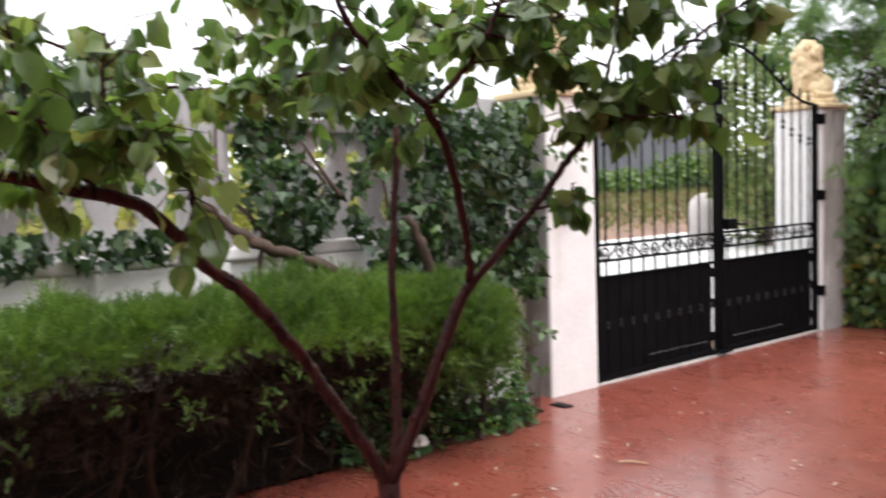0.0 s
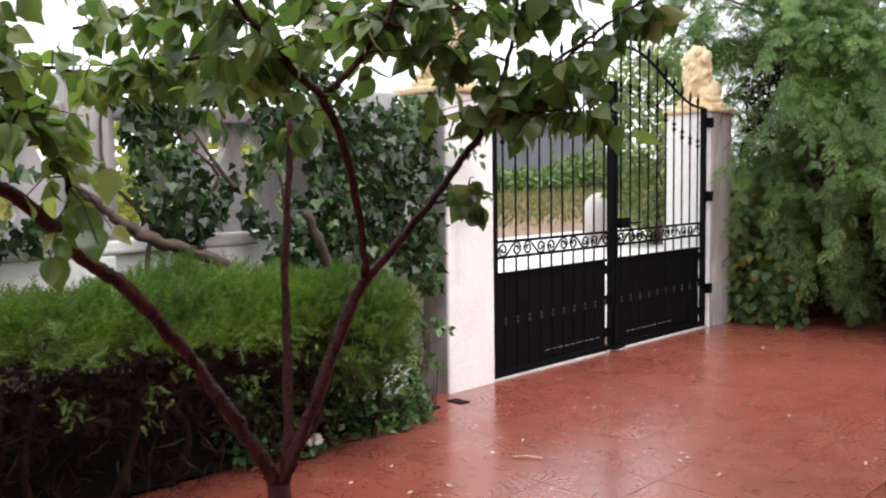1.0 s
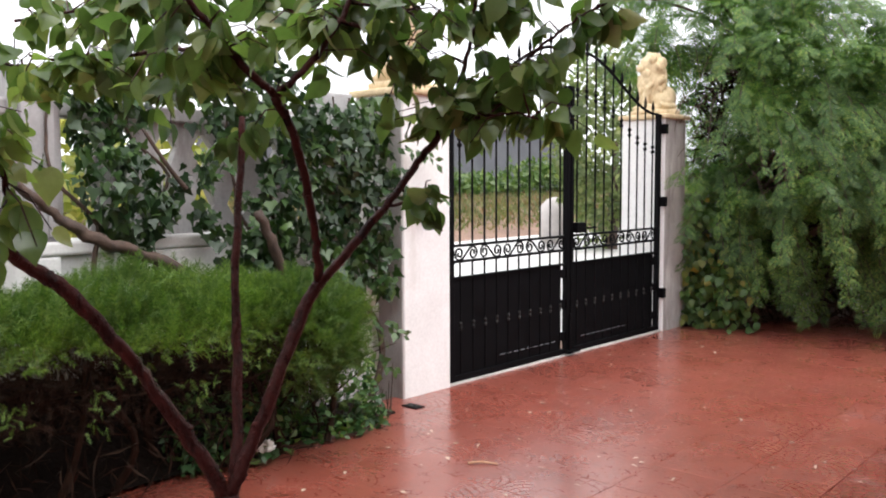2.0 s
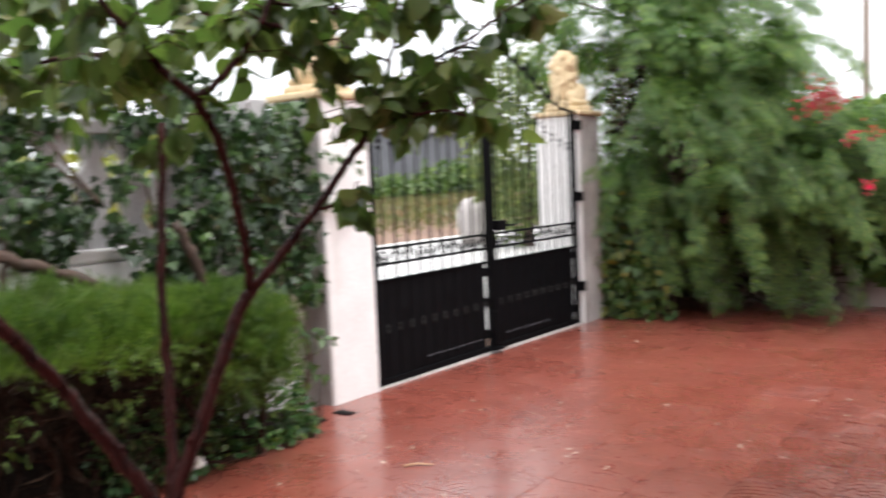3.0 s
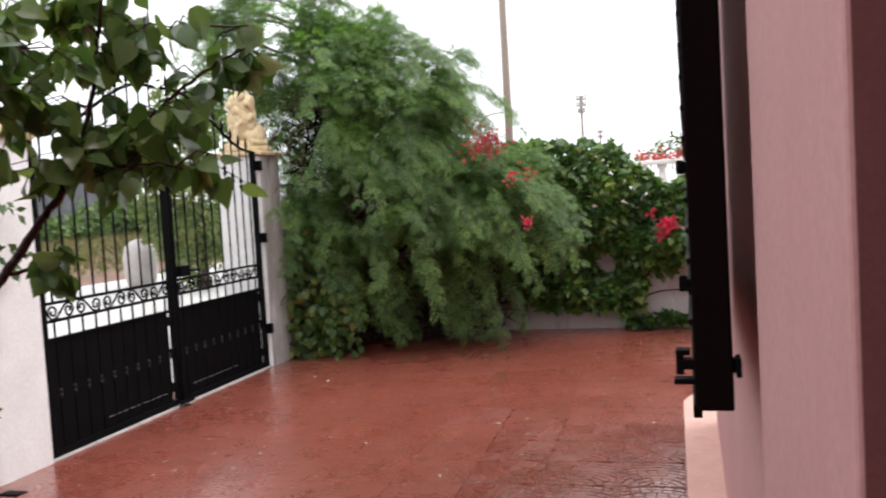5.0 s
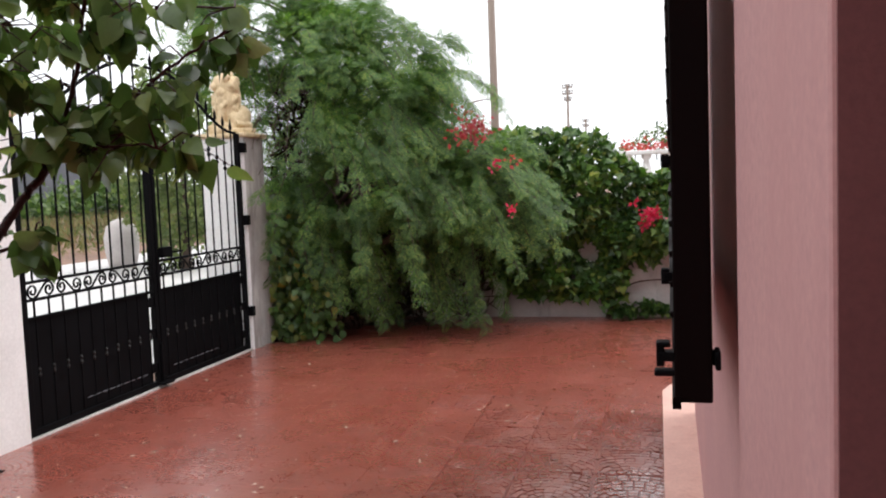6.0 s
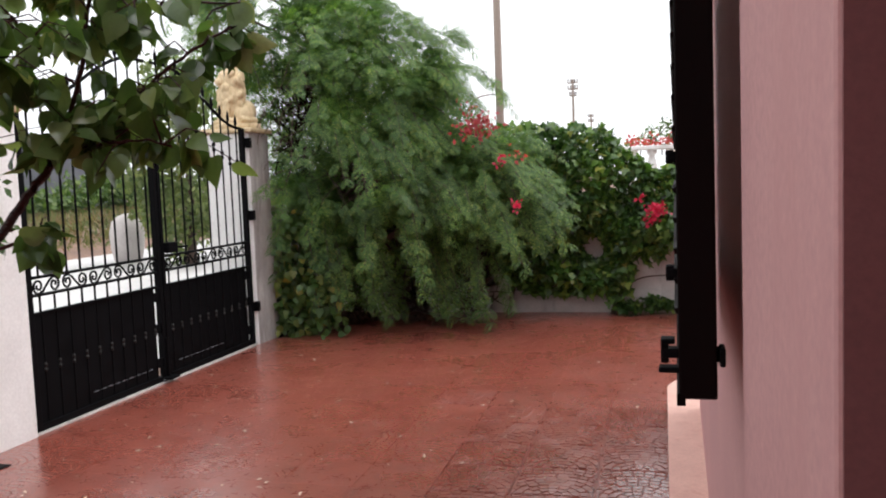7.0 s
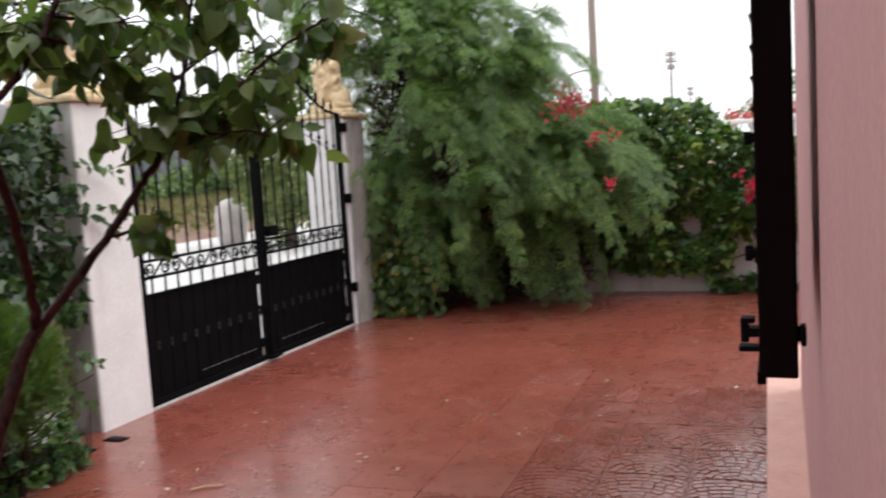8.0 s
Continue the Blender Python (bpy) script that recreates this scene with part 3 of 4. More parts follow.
for z in (SZ0 + 0.002, SZ0 - 0.004):
    part("drip_lip", slab(SX0 - 0.003, SX0 + 0.008, SY0 - 0.002, SY1, z - 0.004, z + 0.006, 0.001), M_SHUTTER, sh)
for z, r in ((1.232, 0.020), (1.335, 0.012), (1.482, 0.010)):
    lat = part("latch", slab(SX0 - r, SX0 + 0.001, SY0 + 0.004, SY0 + 0.030, z - 0.005, z + 0.007, 0.002), M_IRON, sh, "small black iron latch")
    part("latch_plate", slab(SX0 - r - 0.002, SX0 - r + 0.008, SY0 + 0.006, SY0 + 0.026, z - 0.4 * r - 0.004, z + r * 0.9, 0.002), M_IRON, lat)
    if r > 0.015:
        part("latch_hook", slab(SX0 - r - 0.005, SX0 + 0.001, SY0 + 0.004, SY0 + 0.028, z - 0.024, z - 0.017, 0.002), M_IRON, lat)
        part("latch_cap", slab(SX0 - r - 0.002, SX0 - 0.004, SY0 + 0.004, SY0 + 0.028, z + 0.013, z + 0.020, 0.002), M_IRON, lat)
    part("latch_pin", tube(bmesh.new(), [(SX0 - r + 0.004, SY0 + 0.016, z - 0.008), (SX0 - r + 0.004, SY0 + 0.016, z + 0.009)], 0.004, 6), M_IRON, lat)
stay = part("wall_stay", slab(SX1 - 0.002, SX1 + 0.009, SY0 + 0.006, SY0 + 0.026, 1.222, 1.240, 0.003), M_IRON, sh, "black iron stay between shutter and wall")
part("stay_catch", slab(SX1 + 0.003, SX1 + 0.010, SY0 - 0.004, SY0 + 0.030, 1.218, 1.242, 0.002), M_IRON, stay)

# ---- apricot tree beside the window ----
tree = thing("apricot_tree", (-1.517, 0.967, 0.000), "small wet apricot tree with forked red-brown limbs and hanging leaves", "tree")
fork0 = Vector((-1.515, 0.970, 0.630))
base0 = Vector((fork0.x, fork0.y, 0.0))
limbs = []
bm = bmesh.new()
limb(bm, [base0, base0 + Vector((0.01, 0, 0.35)), fork0 + Vector((0, 0, 0.02))], 0.036, 0.028, 12)
part("trunk", bm, M_BARK, tree, smooth=True)
TREE_FORKS = [
    ("limb", 0.019, 0.014, [fork0, (-1.542, 0.926, 0.730), (-1.578, 0.839, 0.894), (-1.595, 0.782, 0.991), (-1.594, 0.714, 1.078), (-1.600, 0.626, 1.183), (-1.611, 0.542, 1.252), (-1.554, 0.474, 1.310), (-1.565, 0.382, 1.400), (-1.573, 0.251, 1.440), (-1.566, 0.150, 1.464), (-1.540, 0.005, 1.506)]),
    ("limb", 0.0145, 0.009, [fork0 + Vector((0, 0.01, 0)), (-1.542, 1.018, 0.750), (-1.599, 1.061, 0.949), (-1.633, 1.083, 1.139), (-1.658, 1.117, 1.363), (-1.666, 1.142, 1.584)]),
    ("limb", 0.0175, 0.014, [fork0, (-1.495, 0.998, 0.708), (-1.477, 1.065, 0.864), (-1.464, 1.136, 1.016), (-1.456, 1.180, 1.108), (-1.435, 1.209, 1.164)]),
    ("branch", 0.0125, 0.009, [(-1.439, 1.204, 1.156), (-1.391, 1.295, 1.260), (-1.342, 1.382, 1.379), (-1.315, 1.439, 1.461), (-1.283, 1.493, 1.537)]),
    ("branch", 0.012, 0.010, [(-1.437, 1.206, 1.162), (-1.419, 1.180, 1.279), (-1.386, 1.125, 1.423), (-1.355, 1.065, 1.531), (-1.345, 1.010, 1.607)]),
    ("branch", 0.0095, 0.006, [(-1.343, 1.013, 1.604), (-1.357, 0.920, 1.684), (-1.355, 0.848, 1.751), (-1.355, 0.789, 1.821), (-1.343, 0.727, 1.948)]),
    ("branch", 0.0085, 0.005, [(-1.343, 1.013, 1.607), (-1.310, 1.092, 1.690), (-1.293, 1.147, 1.767), (-1.274, 1.202, 1.872), (-1.258, 1.280, 2.045)]),
    ("branch", 0.008, 0.004, [(-1.285, 1.491, 1.536), (-1.250, 1.518, 1.634), (-1.218, 1.534, 1.752), (-1.195, 1.541, 1.882), (-1.166, 1.541, 2.065)]),
    ("branch", 0.006, 0.003, [(-1.280, 1.496, 1.545), (-1.170, 1.537, 1.608), (-1.067, 1.572, 1.712), (-0.975, 1.593, 1.775), (-0.886, 1.633, 1.838)]),
    ("branch", 0.007, 0.003, [(-1.610, 0.544, 1.274), (-1.573, 0.501, 1.422), (-1.535, 0.458, 1.526), (-1.503, 0.311, 1.596), (-1.475, 0.302, 1.756)]),
    ("branch", 0.006, 0.003, [(-1.580, 0.300, 1.431), (-1.548, 0.227, 1.516), (-1.512, 0.159, 1.617), (-1.470, 0.119, 1.763)]),
    ("branch", 0.006, 0.003, [(-1.364, 0.910, 1.693), (-1.578, 0.859, 1.719), (-1.736, 0.764, 1.698), (-1.831, 0.666, 1.712)]),
    ("branch", 0.006, 0.003, [(-1.284, 1.157, 1.787), (-1.274, 1.293, 1.761), (-1.267, 1.374, 1.683)]),
    ("branch", 0.005, 0.002, [(-1.263, 1.505, 1.567), (-1.150, 1.510, 1.575), (-1.060, 1.530, 1.580), (-0.980, 1.550, 1.555)]),
    ("branch", 0.005, 0.002, [(-2.261, 0.803, 1.863), (-2.132, 0.980, 1.902), (-1.954, 1.209, 1.942)]),
    ("branch", 0.006, 0.002, [(-2.118, 0.604, 1.733), (-2.028, 0.847, 1.702), (-1.910, 1.087, 1.689)]),
    ("branch", 0.006, 0.002, [(-1.637, 1.323, 1.914), (-1.449, 1.472, 1.939), (-1.249, 1.600, 1.974)]),
    ("branch", 0.005, 0.002, [(-1.287, 1.186, 1.831), (-1.282, 1.358, 1.840), (-1.235, 1.476, 1.770)]),
    ("branch", 0.005, 0.002, [(-1.200, 1.536, 1.824), (-1.039, 1.582, 1.887), (-0.864, 1.648, 1.892)]),
    ("branch", 0.006, 0.002, [(-1.681, 0.077, 1.818), (-1.647, 0.243, 1.754), (-1.650, 0.411, 1.676)]),
    ("branch", 0.006, 0.002, [(-1.584, 0.049, 1.621), (-1.547, 0.230, 1.569), (-1.491, 0.411, 1.518)]),
    ("branch", 0.006, 0.002, [(-1.681, 1.081, 2.002), (-1.829, 0.919, 1.970), (-1.969, 0.727, 1.990)]),
    ("branch", 0.005, 0.002, [(-1.735, 1.184, 1.923), (-1.647, 1.310, 1.874), (-1.549, 1.433, 1.791)]),
    ("branch", 0.005, 0.002, [(-1.357, 1.365, 1.349), (-1.289, 1.394, 1.361), (-1.234, 1.422, 1.382)]),
]
for k, (nm, r0, r1, pts) in enumerate(TREE_FORKS):
    bm = bmesh.new()
    q = limb(bm, pts, r0, r1, 8, 6, 0.003, k, 0.35)
    rk = random.Random(k)
    for p in q[1:-1]:
        for _ in range(rk.randint(0, 3) if r0 > 0.009 else 0):
            blob(bm, p + Vector([rk.uniform(-1, 1) * r1 * 0.85 for _ in range(3)]), (r1 * rk.uniform(0.25, 0.55),) * 3)
    part(nm, bm, M_BARK, tree, smooth=True)
    limbs.append(q)

# twigs and leaves: carried by the upper branches
rt = random.Random(11)
places, ways = [], []
bm = bmesh.new()
for k, (lo, count) in {5: (0.3, 18), 6: (0.3, 16), 7: (0.05, 22), 8: (0.05, 24), 9: (0.1, 22), 10: (0.0, 15), 11: (0.05, 28), 12: (0.2, 14), 13: (0.05, 11), 14: (0.0, 24), 15: (0.0, 32), 16: (0.0, 22), 17: (0.0, 14), 18: (0.0, 18), 19: (0.0, 20), 20: (0.0, 12), 21: (0.0, 22), 22: (0.0, 20), 23: (0.4, 4), 0: (0.84, 6), 1: (0.92, 2), 4: (0.75, 3)}.items():
    q = limbs[k]
    for _ in range(count):
        i = rt.uniform(lo, 0.999) * (len(q) - 1)
        p = q[int(i)].lerp(q[min(int(i) + 1, len(q) - 1)], i % 1)
        d = Vector((rt.gauss(0, 1), rt.gauss(0, 1), rt.gauss(0.15, 0.5))).normalized()
        ln = rt.uniform(0.05, 0.18) * (0.5 if k in (23, 1, 4) else 1)
        tw = [p, p + d * ln * 0.5 + Vector((0, 0, 0.015)), p + d * ln - Vector((0, 0, ln * 0.15))]
        tube(bm, tw, [0.0028, 0.002, 0.0012], 4)
        for _ in range(rt.randint(3, 5)):
            f = rt.uniform(0.2, 1.05)
            places.append(p + (tw[2] - p) * f)
            w = d * 0.35 + Vector((rt.gauss(0, 0.5), rt.gauss(0, 0.5), rt.gauss(-0.8, 0.45)))
            ways.append(w.normalized())
part("twig_growth", bm, M_BARK, tree, "thin reddish twigs")["kind"] = "stuff"
n = len(places)
scatter("leaves", tree, L_APRICOT, np.array(places), np.array(ways), rand_dirs(n, 0.7), rng.uniform(0.044, 0.080, n), BROAD, BROAD_F, "glossy wet green heart-shaped leaves", rng.uniform(0.85, 1.15, n))
tree.children[-1]["kind"] = "stuff"

# ---- ivy on the fence ----
ivy = thing("ivy", (FX + 0.1, 2.6, 0.0), "dense dark green ivy climbing over the concrete fence", "ivy")
ri = random.Random(5)
for y0 in (1.95, 2.35, 2.62, 2.9, 3.2, 3.5):
    pts = [(FX + 0.16, y0, 0.0)]
    for k in range(1, 9):
        pts.append((FX + 0.13 + ri.uniform(-0.02, 0.05), y0 + ri.uniform(-0.14, 0.14) - 0.05 * k * (1 if y0 < 2.6 else 0), 0.24 * k))
    bm = bmesh.new()
    limb(bm, pts, 0.022, 0.006, 6, 4, 0.006, int(y0 * 10))
    part("stem", bm, M_OLDBARK, ivy, "thin brown climbing stem")


def ivy_density(y, z):
    d = 0.0
    if y > 2.50:
        d = 1.0
    elif y > 1.64:
        d = 0.86 if z > 1.58 + 0.12 * math.sin(y * 9) else (0.26 if z > 1.2 else 0.5)
        if abs(z - 1.62 + 0.75 * (y - 1.72)) < 0.10:
            d = 0.85
    elif z > 1.78:
        d = 0.92
    elif z > 1.45 and abs(y - 1.50) > 0.14:
        d = 0.32
    elif 1.10 < z < 1.26 and abs(y - 1.50) > 0.2:
        d = 0.55
    return d


yz = np.column_stack([rng.uniform(-0.6, 3.72, 22000), rng.uniform(0.12, 2.25, 22000)])
lumpy = lump(np.column_stack([np.zeros(len(yz)), yz]), 2.6, 4.0)
keep = []
for (y, z), g in zip(yz, lumpy):
    top = 1.98 + 0.16 * math.sin(y * 3.1) + 0.1 * math.sin(y * 7.7)
    low = 0.12 if y > 2.75 else 0.95
    d = ivy_density(y, z) * (1 if low < z < top else 0)
    if y > (3.40 if z < 0.6 else 3.61):
        d = 0.0
    if y > 3.1 and z < 0.75:
        d *= 0.35
    keep.append(d > 0 and g * 1.5 + 0.66 > (1.02 - d) and rng.random() < 0.62)
yz, lumpy = yz[np.array(keep)], lumpy[np.array(keep)]
n = len(yz)
thick = np.clip(0.08 + 0.24 * np.clip(lumpy + 0.3, 0, 1) + np.where(yz[:, 0] > 2.2, 0.12, 0.0), 0.08, 0.4)
at = np.column_stack([FX + 0.06 + thick * rng.uniform(0.2, 1.0, n) ** 0.6, yz])
along = rand_dirs(n, -0.9, (0.35, 0, 0), 0.55)
scatter("leaves", ivy, L_IVY, at, along, rand_dirs(n, 0.45, (0.8, -0.3, 0), 1.1), rng.uniform(0.04, 0.085, n), LOBED, LOBED_F, "small dark lobed ivy leaves")["kind"] = "stuff"

# ivy sprays reaching past the pillar
for y0, z0, ln in ((3.60, 1.36, 0.38), (3.62, 1.28, 0.25), (3.36, 0.55, 0.22), (3.6, 1.62, 0.3), (3.28, 0.35, 0.22)):
    sp_at, sp_al = [], []
    for k in range(14):
        f = k / 13
        sp_at.append((-3.62 + 0.05 * f + ri.uniform(-0.02, 0.02), y0 + ln * f, z0 - 0.10 * f * f + ri.uniform(-0.03, 0.03)))
        sp_al.append((0.2, ri.uniform(-0.4, 0.7), ri.uniform(-1, 0.1)))
    scatter("spray", ivy, L_IVY, sp_at, sp_al, rand_dirs(14, 0.2, (1, -0.3, 0), 0.4), rng.uniform(0.05, 0.08, 14), OVAL, OVAL_F, "ivy spray in front of the white pillar")["kind"] = "stuff"

vine = thing("old_vine", (FX + 0.25, 1.7, 0.0), "bare brown vine trunk leaning along the fence", "vine")
bm = bmesh.new()
limb(bm, [(-3.550, 1.263, 1.410), (-3.550, 1.396, 1.313), (-3.550, 1.510, 1.215), (-3.550, 1.616, 1.146), (-3.600, 1.827, 1.075), (-3.600, 2.137, 0.912), (-3.65, 2.35, 0.5), (-3.65, 2.4, 0.0)], 0.022, 0.035, 9, 6, 0.008, 2, 0.4)
part("trunk", bm, M_OLDBARK, vine, smooth=True)
bm = bmesh.new()
limb(bm, [(-3.600, 2.112, 1.373), (-3.600, 2.006, 1.500), (-3.600, 1.889, 1.663)], 0.014, 0.008, 7)
limb(bm, [(-3.550, 2.503, 1.250), (-3.550, 2.591, 1.063), (-3.580, 2.684, 0.772), (-3.6, 2.62, 0.0)], 0.026, 0.036, 8, 6, 0.006, 4)
part("side_shoot", bm, M_OLDBARK, vine, smooth=True)

# ---- clipped feathery hedge ----
hedge = thing("hedge", (-3.3, 1.5, 0), "feathery bright green hedge with bare dark stems beneath", "hedge")
rh = random.Random(8)
for k in range(16):
    bm = bmesh.new()
    y = -1.6 + k * 0.29
    b = Vector((-3.45 + rh.uniform(-0.12, 0.15), y, 0))
    limb(bm, [b, b + Vector((rh.uniform(-0.1, 0.15), rh.uniform(-0.15, 0.15), 0.3)), b + Vector((rh.uniform(-0.2, 0.35), rh.uniform(-0.3, 0.3), 0.75))], 0.022, 0.010, 7, 4, 0.006, k)
    for _ in range(4):
        z = rh.uniform(0.2, 0.5)
        limb(bm, [b + Vector((0, 0, z)), b + Vector((rh.uniform(-0.1, 0.35), rh.uniform(-0.35, 0.35), z + rh.uniform(0.05, 0.3)))], 0.007, 0.003, 5, 3, 0.004, k)
    part("stem", bm, M_SHADETWIG, hedge, "bare dark stem under the foliage")

HY0, HY1 = -1.8, 2.80


def hedge_points(n, skin):
    out, nor = [], []
    while len(out) < n:
        y = rng.uniform(HY0, HY1 + 0.1)
        a = rng.uniform(-0.06, 1.06) * math.pi
        end = min(1.0, max(0.25, (HY1 + 0.15 - y) / 0.55)) ** 0.5
        wob = 1 + 0.10 * math.sin(y * 4.1 + 1) + 0.07 * math.sin(y * 9.3)
        rx, rz = 0.42 * end * wob, 0.19 * end * wob
        f = 1 - skin * rng.random() ** 1.5
        c, s = math.cos(a), math.sin(a)
        out.append((-3.36 + rx * c * f, y, 0.745 + 0.025 * math.sin(y * 2.3) + rz * s * f - 0.10 * (1 - end)))
        nor.append((c * 0.6, 0.15 * rng.normal(), s))
    return np.array(out), np.array(nor)


at, nor = hedge_points(13500, 0.5)
SPRIG = [(0, 0.012, 0), (0, -0.012, 0), (1.05, 0, 0)]
SPRIG_F = [(0, 1, 2)]
for k in range(9):
    for s in (-1, 1):
        i = len(SPRIG)
        x = 0.04 + k * 0.105
        w = 0.26 - 0.018 * k
        SPRIG += [(x, s * 0.004, 0), (x + 0.075, s * 0.004, 0), (x + 0.21, s * w, 0.09 * (-1) ** k)]
        SPRIG_F += [(i, i + 1, i + 2)]
n = len(at)
tuft = lump(at, 4.2, 2.0)
at = at + unit(nor) * (0.13 * tuft + 0.08 * lump(at, 10.0, 6.0))[:, None]
along = unit(unit(nor) * 0.7 + rng.normal(size=(n, 3)) * 0.55 + np.array((0.12, 0, 0.62)))
scatter("foliage", hedge, L_HEDGE, at, along, rand_dirs(n), rng.uniform(0.06, 0.115, n), SPRIG, SPRIG_F, "soft feathery needle sprigs")["kind"] = "stuff"

# the hedge's end falls lower
k = 1300
e = rand_dirs(k, 0.2, (0.3, 0.2, 0), 0.9)
q = np.array((-3.18, 2.52, 0.62)) + e * np.array((0.26, 0.30, 0.27)) * rng.uniform(0.7, 1.05, (k, 1))
scatter("end_foliage", hedge, L_HEDGE, q, unit(e * 0.6 + rng.normal(size=(k, 3)) * 0.5 + np.array((0.1, 0, 0.5))), rand_dirs(k), rng.uniform(0.06, 0.11, k), SPRIG, SPRIG_F, "feathery sprigs at the hedge's end")["kind"] = "stuff"

# tufts hanging over the bare stems
ats, als = [], []
for _ in range(18):
    y = rng.uniform(HY0, HY1)
    c = np.array((rng.uniform(-3.05, -2.92), y, rng.uniform(0.56, 0.70)))
    k = rng.integers(12, 30)
    drop = rng.random(k) * rng.uniform(0.05, 0.20)
    ats.append(c + np.column_stack([rng.normal(0, 0.03, k), rng.normal(0, 0.045, k), -drop]))
    als.append(rand_dirs(k, -0.35, (0.35, 0, 0), 0.6))
n = sum(map(len, ats))
scatter("hanging_foliage", hedge, L_HEDGE, np.vstack(ats), np.vstack(als), rand_dirs(n), rng.uniform(0.03, 0.06, n), SPRIG, SPRIG_F, "sprigs hanging below the clipped edge")["kind"] = "stuff"

# twigs under the hedge, their colour darkened for the shade there
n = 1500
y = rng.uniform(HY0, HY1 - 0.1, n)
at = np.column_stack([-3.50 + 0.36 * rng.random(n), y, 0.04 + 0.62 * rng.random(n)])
scatter("dead_growth", hedge, M_SHADETWIG, at, rand_dirs(n, 0.6), rand_dirs(n), rng.uniform(0.08, 0.22, n), OVAL, OVAL_F, "brown twigs under the foliage, darkened for the shade there", np.full(n, 0.06))["kind"] = "stuff"

# near-black needle filler that stands in for the hedge's inner shade
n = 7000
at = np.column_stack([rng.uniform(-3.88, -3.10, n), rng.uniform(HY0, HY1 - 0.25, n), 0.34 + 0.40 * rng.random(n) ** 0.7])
scatter("old_needles", hedge, M_SHADETWIG, at, rand_dirs(n, -0.2), rand_dirs(n), rng.uniform(0.04, 0.09, n), SPRIG, SPRIG_F, "needle filler inside the hedge, near-black to stand in for shade")["kind"] = "stuff"

# ---- low plants and a white rose along the bed ----
cover = thing("low_plants", (-3.42, 2.6, 0), "low leafy green plants spilling over the paving", "plant")
yy = rng.uniform(1.9, 3.2, 1500)
hh = rng.random(1500) ** 1.4 * (0.42 - 0.12 * np.abs(yy - 2.6))
at = np.column_stack([-3.50 + 0.24 * rng.random(1500) * (1 - hh) + 0.05 * np.sin(yy * 9), yy, 0.02 + hh])
scatter("leaves", cover, L_COVER, at, rand_dirs(1500, 0.3, (0.4, 0, 0), 0.7), rand_dirs(1500, 1.0, (0.4, 0, 0), 0.5), rng.uniform(0.035, 0.075, 1500), OVAL, OVAL_F)["kind"] = "stuff"
bm = bmesh.new()
for k in range(40):
    y = rh.uniform(1.9, 3.4)
    b = Vector((-3.5 + rh.uniform(0, 0.1), y, 0.0))
    limb(bm, [b, b + Vector((rh.uniform(-0.02, 0.1), rh.uniform(-0.08, 0.08), rh.uniform(0.12, 0.34)))], 0.004, 0.002, 4, 3)
part("stalk_growth", bm, M_OLDBARK, cover)["kind"] = "stuff"
rose = thing("white_rose", (-3.250, 2.298, 0.077), "single white rose blossom low over the paving", "flower")
rp = Vector(rose.location)
n = 34
ang = np.arange(n) * 2.4
rad = 0.03 * np.sqrt(np.arange(n) / n)
at = np.column_stack([rp.x + rad * np.cos(ang) * 0.6, rp.y + rad * np.sin(ang) * 0.6, rp.z + 0.02 - rad * 0.5])
al = np.column_stack([np.cos(ang) + 0.3, np.sin(ang) - 0.2, 1.3 - rad * 40])
scatter("petals", rose, M_PETAL, at, al, rand_dirs(n, 0.4, (1, -0.5, 0), 0.2), 0.042, BROAD, BROAD_F)
part("stalk", tube(bmesh.new(), [(rp.x - 0.12, rp.y + 0.02, 0.0), (rp.x - 0.05, rp.y, rp.z * 0.6), tuple(rp)], 0.004, 5), M_OLDBARK, rose)

# ---- big feathery tree in the corner ----
big = thing("feathery_tree", (-3.35, 8.1, 0), "large feathery green tree drooping over gate pillar and paving", "tree")
bm = bmesh.new()
limb(bm, [(-3.35, 8.1, 0), (-3.30, 8.05, 0.8), (-3.15, 8.0, 1.6), (-3.3, 8.05, 2.4), (-3.5, 8.1, 3.0)], 0.10, 0.03, 10, 5, 0.01, 1)
part("trunk", bm, M_OLDBARK, big, "dark brown trunk", True)
rb = random.Random(21)
ELL = [((-3.05, 7.95, 2.20), (1.22, 0.72, 1.12), 0.44), ((-3.95, 8.1, 3.0), (0.95, 0.6, 0.80), 0.16), ((-3.42, 7.82, 1.05), (0.40, 0.34, 0.65), 0.09), ((-1.80, 8.05, 1.42), (0.55, 0.40, 0.50), 0.10), ((-2.55, 7.75, 1.45), (0.60, 0.45, 0.36), 0.09), ((-2.9, 7.75, 2.0), (0.7, 0.5, 0.5), 0.08)]
for c, r, _ in ELL:
    for k in range(9):
        bm = bmesh.new()
        e = Vector(c) + Vector((rb.uniform(-0.8, 0.8) * r[0], rb.uniform(-0.8, 0.8) * r[1], rb.uniform(-0.7, 0.8) * r[2]))
        s = Vector((-3.2, 8.0, max(0.6, min(e.z - rb.uniform(0.1, 0.7), 3.0))))
        limb(bm, [s, s.lerp(e, 0.5) + Vector((0, 0, 0.14)), e], 0.022, 0.006, 6, 4, 0.015, k)
        part("branch", bm, M_OLDBARK, big)
PINNA = [(0, 0.012, 0), (0, -0.012, 0), (1, 0, -0.10)]
PINNA_F = [(0, 1, 2)]
